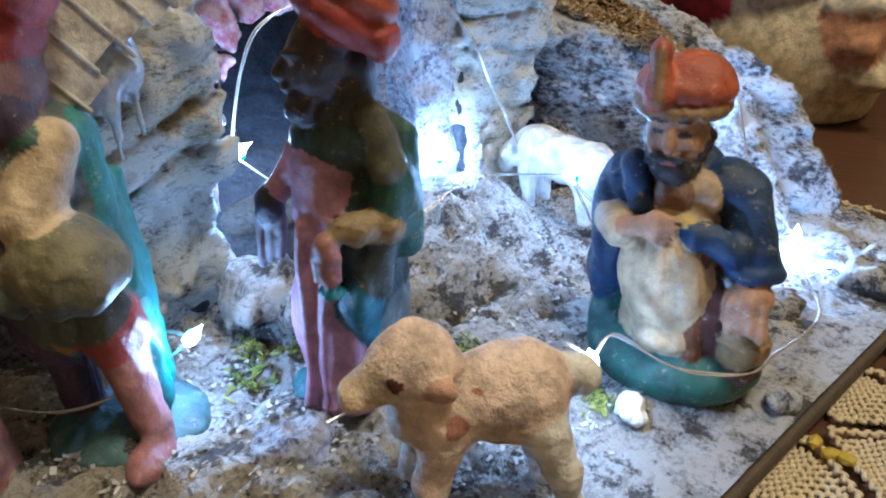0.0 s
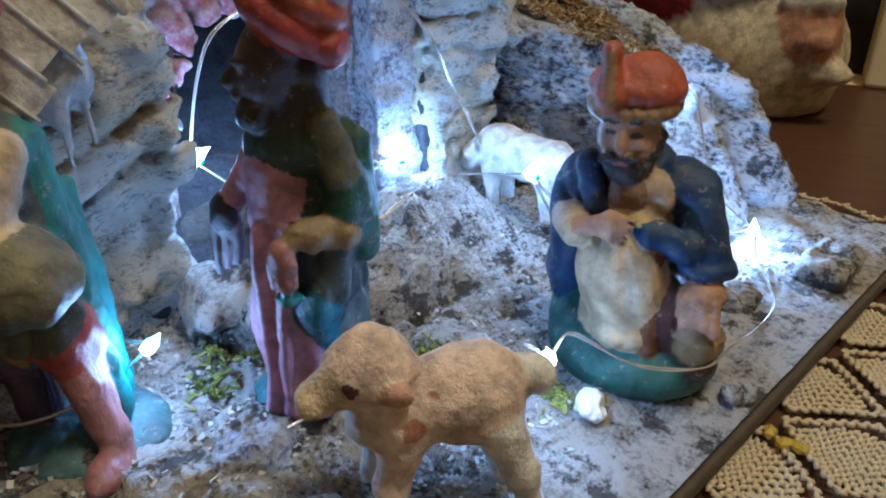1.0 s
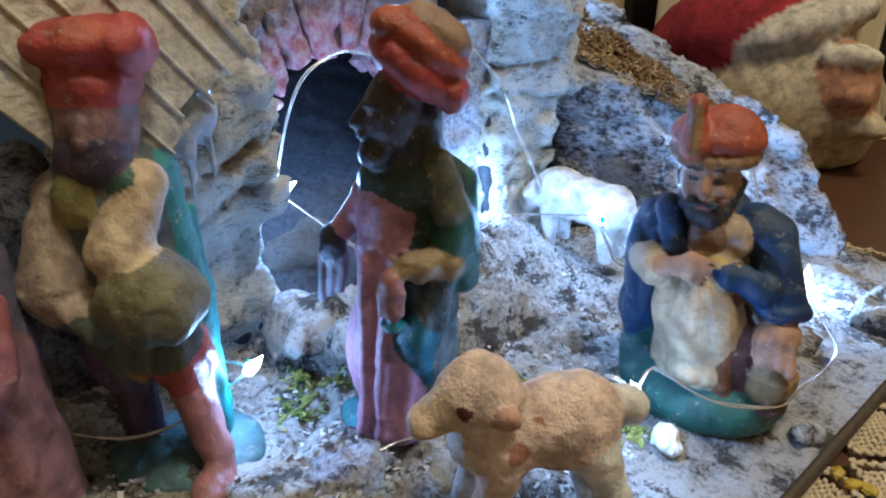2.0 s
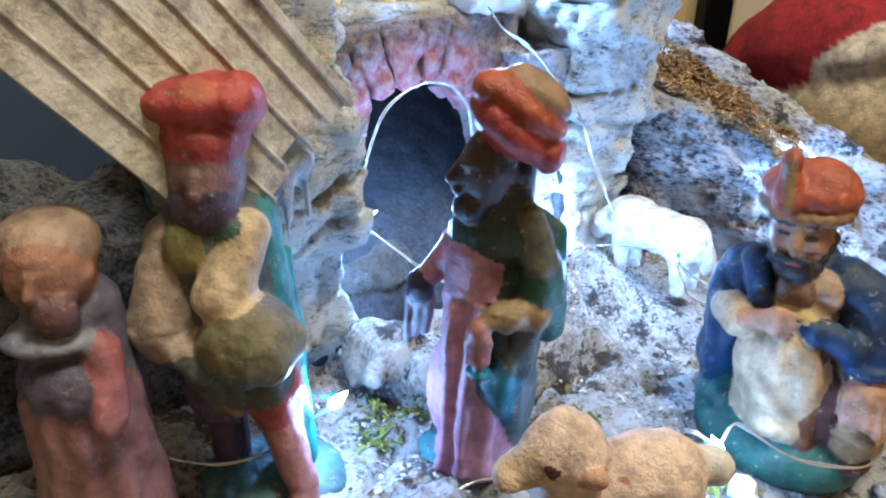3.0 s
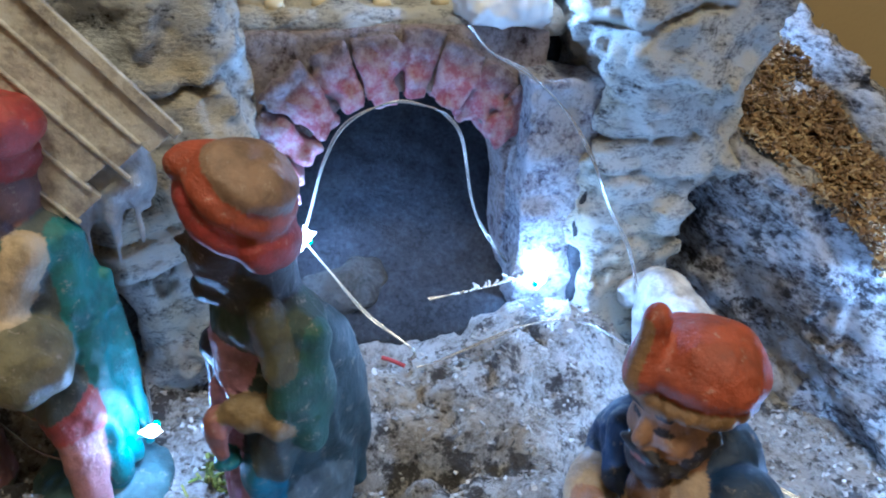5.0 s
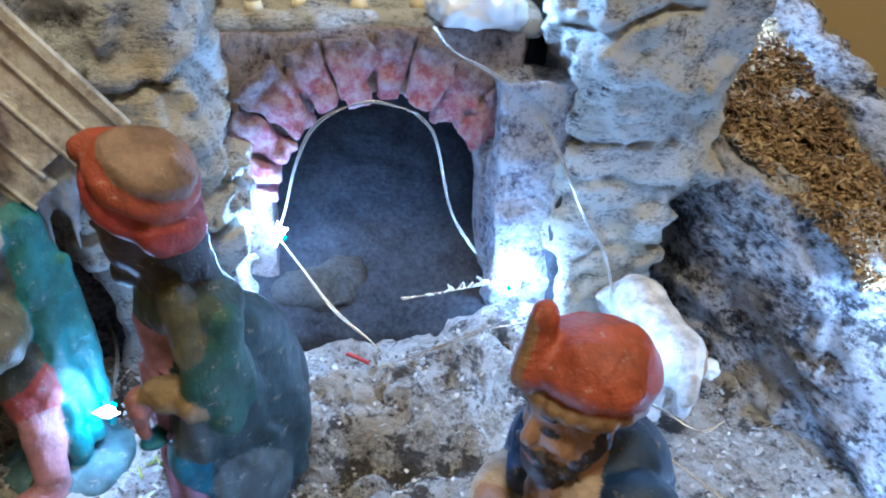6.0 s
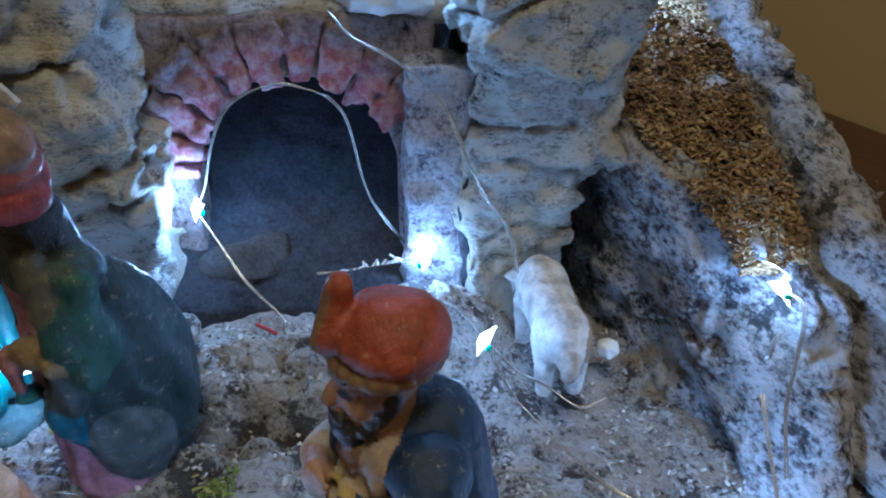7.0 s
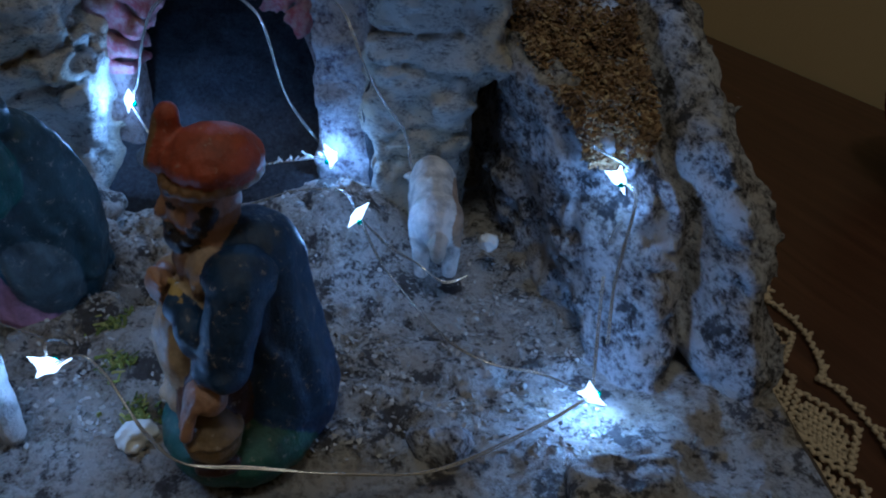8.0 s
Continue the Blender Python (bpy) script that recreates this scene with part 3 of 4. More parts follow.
figure("standing_king_statue", [
    ell((-0.001, 0.001, 0.000), (0.0130, 0.0130, 0.0035), (0.05, 0.17, 0.19)),
    cone((0.001, -0.003, 0.002), 0.0098, (-0.004, -0.001, 0.060), 0.0064, PINK),
    ell((-0.0075, 0.0, 0.022), (0.0046, 0.0080, 0.0150), PINK),
    cone((-0.0065, -0.0100, 0.003), 0.0018, (-0.0075, -0.0070, 0.048), 0.0012, PINK),
    cone((-0.0022, -0.0122, 0.003), 0.0017, (-0.0030, -0.0088, 0.040), 0.0010, PINK),
    cone((0.0038, -0.0118, 0.003), 0.0017, (0.0025, -0.0085, 0.032), 0.0010, PINK),
    ell((0.0025, 0.0065, 0.030), (0.0105, 0.0165, 0.0340), DUSK),
    ell((0.0080, 0.0020, 0.018), (0.0060, 0.0100, 0.0170), (0.10, 0.13, 0.14)),
    cone((0.0100, 0.0120, 0.012), 0.0030, (0.0070, 0.0080, 0.055), 0.0020, DUSK),
    cone((0.0020, 0.0190, 0.010), 0.0032, (0.0020, 0.0100, 0.055), 0.0020, DUSK),
    ell((0.0105, -0.0020, 0.0520), (0.0055, 0.0072, 0.0115), GREEN),
    cone((0.0110, 0.0010, 0.0640), 0.0036, (0.0125, -0.0035, 0.0440), 0.0042, GREEN),
    cone((0.0095, -0.0065, 0.0485), 0.0042, (0.0020, -0.0105, 0.0485), 0.0034, (0.27, 0.19, 0.09)),
    cone((0.0090, -0.0060, 0.0470), 0.0036, (0.0070, -0.0075, 0.0350), 0.0040, (0.06, 0.08, 0.08)),
    ell((-0.0015, -0.0122, 0.0452), (0.0032, 0.0028, 0.0036), HANDY),
    *[cone((-0.0036 + 0.0016 * i, -0.0138, 0.0440), 0.0010, (-0.0034 + 0.0016 * i, -0.0140, 0.0385 + 0.0005 * (i % 2)), 0.0008, HANDY) for i in range(4)],
    ell((-0.0005, -0.0128, 0.0355), (0.0031, 0.0026, 0.0015), TEAL),
    ell((0.0040, -0.0090, 0.0300), (0.0048, 0.0042, 0.0066), PALEBLUE),
    cone((0.0050, -0.0090, 0.0260), 0.0030, (0.0070, -0.0075, 0.0170), 0.0014, PALEBLUE),
    cone((-0.0090, 0.0020, 0.0600), 0.0038, (-0.0140, 0.0020, 0.0520), 0.0028, PINK),
    ell((-0.0160, 0.0015, 0.0490), (0.0031, 0.0034, 0.0042), (0.022, 0.02, 0.045)),
    *[cone((-0.0186 + 0.0026 * i, 0.0005, 0.0465), 0.0007, (-0.0184 + 0.0022 * i, 0.0, 0.0345 + 0.0012 * i), 0.0005, (0.25, 0.24, 0.30)) for i in range(3)],
    ell((0.0010, 0.0010, 0.0645), (0.0118, 0.0088, 0.0072), (0.028, 0.06, 0.05)),
    cone((0.0060, -0.0040, 0.0700), 0.0030, (0.0095, -0.0050, 0.0600), 0.0036, (0.12, 0.12, 0.07)),
    cone((0.0, 0.0010, 0.0775), 0.0064, (0.0, 0.0010, 0.0660), 0.0072, (0.03, 0.033, 0.035)),
    ell((-0.0035, -0.0025, 0.0795), (0.0060, 0.0064, 0.0088), DARKSKIN),
    cone((-0.0090, -0.0040, 0.0810), 0.0010, (-0.0102, -0.0043, 0.0780), 0.0015, DARKSKIN),
    ell((-0.0086, -0.0045, 0.0755), (0.0018, 0.0018, 0.0012), DARKSKIN),
    ell((-0.0060, -0.0040, 0.0718), (0.0040, 0.0040, 0.0036), BEARD),
    ell((-0.0068, -0.0072, 0.0822), (0.0026, 0.0012, 0.0008), DARKSKIN),
    dab((-0.0075, -0.0080, 0.0808), (0.0010, 0.0014, 0.0005), (0.4, 0.36, 0.32)),
    ell((0.0006, -0.0020, 0.0885), (0.0104, 0.0090, 0.0046), RED, (0, 36, 0)),
    ell((0.0026, -0.0020, 0.0930), (0.0098, 0.0084, 0.0036), ORANGE, (0, 36, 0)),
    ell((0.0046, -0.0014, 0.0954), (0.0076, 0.0068, 0.0030), (0.30, 0.19, 0.12), (0, 36, 0)),
    ell((0.0080, -0.0020, 0.0835), (0.0032, 0.0062, 0.0040), RED),
    ell((-0.0050, -0.0040, 0.0965), (0.0030, 0.0045, 0.0026), ORANGE, (0, 36, 0)),
], (-0.0128, 0.1365, 0.0075), 0, PAINTED, "painted plaster king in a pink robe and green cape", "statue", 0.0012, 0.00052, rough=0.00025, folds=0.0004, lean=(0.070, -0.10))

COATCREAM, SEA = (0.40, 0.31, 0.23), (0.04, 0.21, 0.21)
figure("gift_king_statue", [
    ell((0.004, 0.001, 0.001), (0.0180, 0.0150, 0.0050), (0.08, 0.16, 0.17)),
    cone((-0.005, 0.0, 0.022), 0.0046, (-0.006, 0.002, 0.005), 0.0038, PURPLE),
    cone((0.0095, -0.004, 0.026), 0.0050, (0.0150, -0.0075, 0.006), 0.0036, (0.42, 0.20, 0.20)),
    ell((0.0150, -0.0125, 0.0035), (0.0042, 0.0075, 0.0036), (0.40, 0.18, 0.19)),
    ell((0.0090, -0.0040, 0.0305), (0.0064, 0.0068, 0.0092), (0.42, 0.075, 0.06)),
    ell((-0.0050, -0.0020, 0.0300), (0.0072, 0.0072, 0.0100), PURPLE),
    ell((0.0010, -0.0078, 0.0335), (0.0028, 0.0028, 0.0068), (0.40, 0.25, 0.07)),
    cone((-0.001, 0.002, 0.034), 0.0120, (-0.001, 0.002, 0.066), 0.0112, (0.11, 0.13, 0.12)),
    cone((0.0125, 0.0010, 0.008), 0.0028, (0.0065, 0.0040, 0.068), 0.0052, SEA),
    ell((0.0070, 0.0055, 0.036), (0.0055, 0.0080, 0.0300), SEA),
    *[cone((0.0135 - 0.0015 * i, 0.001 + 0.005 * i, 0.010), 0.0016, (0.0100, 0.003 + 0.004 * i, 0.058), 0.0010, SEA) for i in range(3)],
    cone((-0.0095, -0.0030, 0.0660), 0.0050, (-0.0110, -0.0085, 0.0490), 0.0068, COATCREAM),
    cone((0.0080, -0.0035, 0.0690), 0.0042, (0.0035, -0.0105, 0.0575), 0.0056, CREAMY),
    cone((-0.0100, -0.0090, 0.0470), 0.0056, (-0.0020, -0.0125, 0.0430), 0.0044, COATCREAM),
    cone((0.0060, -0.0100, 0.0570), 0.0046, (0.0090, -0.0140, 0.0520), 0.0036, CREAMY),
    ell((0.0085, -0.0105, 0.0480), (0.0102, 0.0098, 0.0092), OLIVE),
    ell((0.0090, -0.0108, 0.0482), (0.0096, 0.0092, 0.0088), OLIVE, (0, 40, 0)),
    # Shade under the round gift, painted darker across gift, sleeve and trim.
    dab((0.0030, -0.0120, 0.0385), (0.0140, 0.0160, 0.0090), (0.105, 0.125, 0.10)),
    ell((-0.0030, -0.0075, 0.0670), (0.0042, 0.0036, 0.0058), (0.30, 0.27, 0.09)),
    ell((0.0050, -0.0045, 0.0700), (0.0050, 0.0042, 0.0030), (0.05, 0.11, 0.08)),
    ell((0, -0.0010, 0.0800), (0.0076, 0.0080, 0.0090), (0.22, 0.12, 0.11)),
    ell((0, -0.0055, 0.0745), (0.0066, 0.0052, 0.0058), (0.06, 0.04, 0.07)),
    cone((0.001, -0.0085, 0.0815), 0.0009, (0.001, -0.0098, 0.0785), 0.0014, (0.22, 0.12, 0.11)),
    ell((0.0005, 0.0, 0.0870), (0.0086, 0.0088, 0.0058), RED),
    ell((0.0, 0.0, 0.0945), (0.0112, 0.0094, 0.0046), RED, (0, -4, 0)),
    ell((0.0088, 0.0, 0.0940), (0.0042, 0.0072, 0.0056), RED),
    ell((-0.0092, 0.0, 0.0932), (0.0046, 0.0072, 0.0046), RED),
    dab((0.004, -0.009, 0.0975), (0.0050, 0.0060, 0.0024), ORANGE),
], (-0.0640, 0.1195, 0.0060), 0, PAINTED, "painted plaster king in a red cap holding a round gift", "statue", 0.0016, 0.00055, rough=0.0003, folds=0.0004, lean=(-0.02, 0.0))

figure("shepherd_statue", [
    ell((0, 0, 0.001), (0.0160, 0.0140, 0.005), (0.10, 0.10, 0.07)),
    cone((0, 0, 0.004), 0.0150, (0, 0, 0.045), 0.0120, (0.30, 0.15, 0.15)),
    *[cone((0.0140 * math.cos(g), 0.0140 * math.sin(g), 0.004), 0.0020, (0.0105 * math.cos(g), 0.0105 * math.sin(g), 0.040), 0.0012, (0.33, 0.18, 0.17)) for g in (-2.6, -2.1, -1.6, -1.1, -0.5, 0.1)],
    cone((-0.002, 0.003, 0.044), 0.0135, (0, 0.003, 0.064), 0.0098, (0.15, 0.14, 0.21)),
    ell((0.002, -0.006, 0.050), (0.0105, 0.0070, 0.0080), (0.12, 0.10, 0.16)),
    ell((-0.001, -0.004, 0.0615), (0.0105, 0.0085, 0.0030), (0.24, 0.24, 0.30)),
    cone((0.009, -0.003, 0.058), 0.0042, (0.0115, -0.008, 0.046), 0.0038, (0.33, 0.12, 0.13)),
    ell((0.0120, -0.0095, 0.0440), (0.0034, 0.0032, 0.0034), (0.36, 0.16, 0.16)),
    ell((0, -0.001, 0.0755), (0.0088, 0.0090, 0.0095), (0.35, 0.17, 0.10)),
    ell((-0.002, 0.003, 0.0800), (0.0105, 0.0102, 0.0080), (0.36, 0.25, 0.17)),
    ell((0.0035, -0.0075, 0.0690), (0.0052, 0.0042, 0.0052), (0.14, 0.07, 0.07)),
    cone((0.002, -0.0095, 0.0775), 0.0010, (0.002, -0.0108, 0.0745), 0.0015, (0.35, 0.17, 0.10)),
], (-0.089, 0.100, 0.006), 0, PAINTED, "painted plaster shepherd in a pale hood and pink robe", "statue", 0.0016, 0.00065, size=0.88, folds=0.0004)

TAN, WHITEWOOL, MUZZLE, SPOT = (0.86, 0.67, 0.55), (0.80, 0.77, 0.72), (0.80, 0.62, 0.42), (0.48, 0.22, 0.15)
figure("sheep_figure", [
    ell((0.0045, 0, 0.0265), (0.0120, 0.0085, 0.0100), TAN),
    ell((-0.0070, -0.001, 0.0250), (0.0085, 0.0086, 0.0096), TAN),
    ell((0.0085, 0, 0.0275), (0.0085, 0.0085, 0.0098), TAN),
    ell((-0.0125, 0.0, 0.0235), (0.0045, 0.0066, 0.0070), WHITEWOOL),
    cone((-0.0090, -0.0015, 0.0300), 0.0070, (-0.0105, -0.003, 0.0360), 0.0064, TAN),
    ell((-0.0112, -0.003, 0.0362), (0.0078, 0.0072, 0.0072), TAN),
    cone((-0.0155, -0.004, 0.0345), 0.0054, (-0.0212, -0.005, 0.0312), 0.0036, MUZZLE),
    ell((-0.0225, -0.0052, 0.0300), (0.0026, 0.0030, 0.0022), MUZZLE),
    ell((-0.0145, -0.0094, 0.0362), (0.0011, 0.0010, 0.0010), (0.10, 0.03, 0.02)),
    ell((-0.0145, 0.0034, 0.0362), (0.0011, 0.0010, 0.0010), (0.10, 0.03, 0.02)),
    ell((-0.0068, -0.0092, 0.0345), (0.0034, 0.0016, 0.0023), (0.62, 0.38, 0.28), (0, 25, 0)),
    ell((-0.0068, 0.0034, 0.0345), (0.0034, 0.0016, 0.0023), (0.62, 0.38, 0.28), (0, 25, 0)),
    dab((-0.0040, -0.0095, 0.0255), (0.0023, 0.0040, 0.0026), SPOT),
    dab((-0.0005, -0.0085, 0.0320), (0.0016, 0.0030, 0.0010), (0.55, 0.27, 0.17)),
    dab((0.0030, -0.0090, 0.0200), (0.0030, 0.0040, 0.0014), (0.55, 0.30, 0.20)),
    cone((-0.0065, -0.0046, 0.0190), 0.0046, (-0.0088, -0.0050, 0.0090), 0.0034, TAN),
    cone((-0.0088, -0.0050, 0.0090), 0.0034, (-0.0095, -0.0050, 0.0020), 0.0029, WHITEWOOL),
    cone((-0.0095, 0.0046, 0.0190), 0.0042, (-0.0135, 0.0046, 0.0020), 0.0028, WHITEWOOL),
    cone((0.0120, -0.0042, 0.0220), 0.0048, (0.0162, -0.0046, 0.0120), 0.0034, WHITEWOOL),
    cone((0.0162, -0.0046, 0.0120), 0.0034, (0.0185, -0.0046, 0.0020), 0.0026, WHITEWOOL),
    cone((0.0100, 0.0042, 0.0220), 0.0046, (0.0145, 0.0046, 0.0020), 0.0026, WHITEWOOL),
    ell((0.0188, 0.0020, 0.0290), (0.0050, 0.0036, 0.0040), WHITEWOOL, (0, 40, 0)),
], (0.0186, 0.1050, 0.0045), 4, WOOL, "cream flocked toy sheep standing on the ground", "sheep figure", 0.0022, 0.0005, 0.00028)

figure("sheep_figure", [
    ell((0, 0, 0.0200), (0.0190, 0.0080, 0.0090), WHITEWOOL),
    ell((0.0130, 0, 0.0195), (0.0095, 0.0086, 0.0095), WHITEWOOL),
    ell((-0.0090, 0, 0.0215), (0.0095, 0.0080, 0.0090), WHITEWOOL),
    cone((-0.0150, 0, 0.0215), 0.0060, (-0.0225, -0.0015, 0.0155), 0.0050, WHITEWOOL),
    cone((-0.0225, -0.0015, 0.0155), 0.0046, (-0.0275, -0.0020, 0.0090), 0.0028, (0.66, 0.60, 0.50)),
    ell((-0.0205, -0.0060, 0.0185), (0.0020, 0.0030, 0.0014), WHITEWOOL),
    ell((-0.0205, 0.0040, 0.0185), (0.0020, 0.0030, 0.0014), WHITEWOOL),
    ell((0.0225, 0, 0.0150), (0.0030, 0.0030, 0.0058), (0.60, 0.52, 0.42)),
    dab((0.0080, 0.0090, 0.0190), (0.0200, 0.0060, 0.0090), (0.42, 0.28, 0.17)),
    *[cone((x, y, 0.0150), 0.0036, (x + 0.0012, y, 0.0015), 0.0024, WHITEWOOL) for x in (-0.0110, 0.0140) for y in (-0.0046, 0.0046)],
], (0.0465, 0.2415, 0.0080), -42, WOOL, "white plaster sheep grazing in the stable", "sheep figure", 0.0022, 0.00055, 0.00028)

# ---- the string of lights ----
wire_n = Nodes("silver_wire")
WIRE = wire_n.finish((0.62, 0.60, 0.55), 0.25, metal=0.8)
bulb_n = Nodes("lit_bulb")
bulb_n.bsdf.inputs["Emission Color"].default_value = (0.86, 0.94, 1.0, 1)
bulb_n.bsdf.inputs["Emission Strength"].default_value = 14.0
BULB = bulb_n.finish((0.9, 0.9, 0.9), 0.2)
# Green of the bulb's glare, put into the colour of an added tip.
TIP = Nodes("green_glare").finish((0.05, 0.45, 0.30), 0.2)
lights = thing("fairy_lights", None, (0, 0, 0), 0, "string of small cold white lights on thin silver wire", "fairy lights")
FOOT_LED = (0.1255, 0.2205, 0.0085)
LEDS = {
    "arch_left": ((-0.0515, 0.1890, 0.0480), 0.115), "gift": ((-0.0450, 0.1265, 0.0265), 0.042), "kneel": ((0.0419, 0.1205, 0.0280), 0.045),
    "pillar": ((0.0046, 0.2325, 0.032), 0.046), "bank": ((0.103, 0.257, 0.0515), 0.045), "sheep": ((0.0460, 0.2090, 0.0345), 0.085),
    "bankfoot": (FOOT_LED, 0.17), "terrace": ((-0.016, 0.240, 0.117), 0.11), "ridge": ((0.032, 0.335, 0.106), 0.06),
}


def resin_drop(p):
    d = ballan(p, (0, 0, 0), (0.0017, 0.0014, 0.0023))
    for a, b in (((0, 0, 0.001), (0.0016, 0.0004, 0.0052)), ((0, 0, -0.001), (0.0021, -0.0006, -0.0046)), ((0, 0, 0), (-0.0032, 0.001, 0.0018))):
        d = smin(d, prim_distance(p, cone(a, 0.0010, b, 0.00020, None)), 0.0007)
    return d + 0.0002 * fbm(p, 0.0015, 2, 221)


drop_mesh = mesh_from("bulb", *surface(resin_drop, (-0.005, -0.004, -0.007), (0.005, 0.004, 0.007), 0.0003), BULB)
for k, (place, watts) in enumerate(LEDS.values()):
    tilt = pose(*place, 50 * math.sin(2.1 * k), 40 * math.cos(1.7 * k), 67 * k)
    bulb = part("bulb", drop_mesh, BULB, lights)
    bulb.matrix_world = tilt
    bulb.visible_shadow = False
    bm = bmesh.new()
    bmesh.ops.create_uvsphere(bm, u_segments=8, v_segments=6, radius=0.0009, matrix=Matrix.Translation((0.0016, 0.0014, -0.0015)))
    part("glare_tip", bm, TIP, bulb, "small green tip standing in for the bulb's glare", smooth=True)
    lamp("bulb_light", "POINT", place, watts, LED_COLOUR, 0.0012)

# ---- arch bricks ----
brick_n = Nodes("pink_brick")
dust = brick_n.ramp(brick_n.noise(300, 7, 0.72), (0.40, G(0)), (0.60, G(1)))
spread = brick_n.add("ShaderNodeVectorMath")
spread.operation = "MULTIPLY_ADD"
spread.inputs[1].default_value, spread.inputs[2].default_value = (1, 0, 1), (-ARCH_U, 0, -ARCH_Z)
brick_n.link(brick_n.where, spread.inputs[0])
reach = brick_n.add("ShaderNodeVectorMath")
reach.operation = "LENGTH"
brick_n.link(spread.outputs[0], reach.inputs[0])
worn = brick_n.add("ShaderNodeMath")
worn.operation = "MULTIPLY_ADD"
worn.inputs[1].default_value, worn.inputs[2].default_value = 20.0, 0.0
brick_n.link(reach.outputs["Value"], worn.inputs[0])
grey = brick_n.ramp(worn.outputs[0], (0.80, G(0)), (0.96, G(1)))
pinkish = brick_n.mix(dust, (0.52, 0.15, 0.19), (0.68, 0.47, 0.49))
mauve = brick_n.mix(dust, (0.20, 0.14, 0.15), (0.44, 0.36, 0.36))
BRICK = brick_n.finish(brick_n.mix(grey, pinkish, mauve), 0.88, brick_n.noise(700, 7, 0.75), 0.003)
brick_rnd = random.Random(9)
mid = 188.0
for i in range(10):
    width = brick_rnd.uniform(14.5, 18.5)
    mid_i = mid - width / 2
    a0, a1 = radians(mid_i - width / 2 + 1.1), radians(mid_i + width / 2 - 1.1)
    mid -= width
    r0, r1 = ARCH_R - brick_rnd.uniform(0.0, 0.0035), ARCH_R + brick_rnd.uniform(0.0155, 0.0185)
    front = 0.180 + brick_rnd.uniform(-0.001, 0.0015)

    def brick(p, a0=a0, a1=a1, r0=r0, r1=r1, i=i, front=front):
        du, dz = p[:, 0] - ARCH_U, p[:, 2] - ARCH_Z
        r, a = np.hypot(du, dz), np.arctan2(dz, du)
        mida, half = (a0 + a1) / 2, (a1 - a0) / 2
        narrow = 0.0013 * np.clip((ARCH_R + 0.008 - r) / 0.010, 0, 1)
        d = np.maximum.reduce([r - r1, r0 - r, (np.abs(a - mida) - half) * r + narrow, front - p[:, 1], p[:, 1] - 0.199])
        return d - 0.0006 + 0.0013 * fbm(p, 0.0045, 3, 100 + i)

    ca, ra = radians(mid_i), (r0 + r1) / 2
    c = np.array((ARCH_U + ra * math.cos(ca), 0.189, ARCH_Z + ra * math.sin(ca)))
    verts, faces = surface(brick, c - 0.0145, c + 0.0145, 0.0010)
    part("brick", mesh_from("brick", verts, faces, BRICK), BRICK, wall)

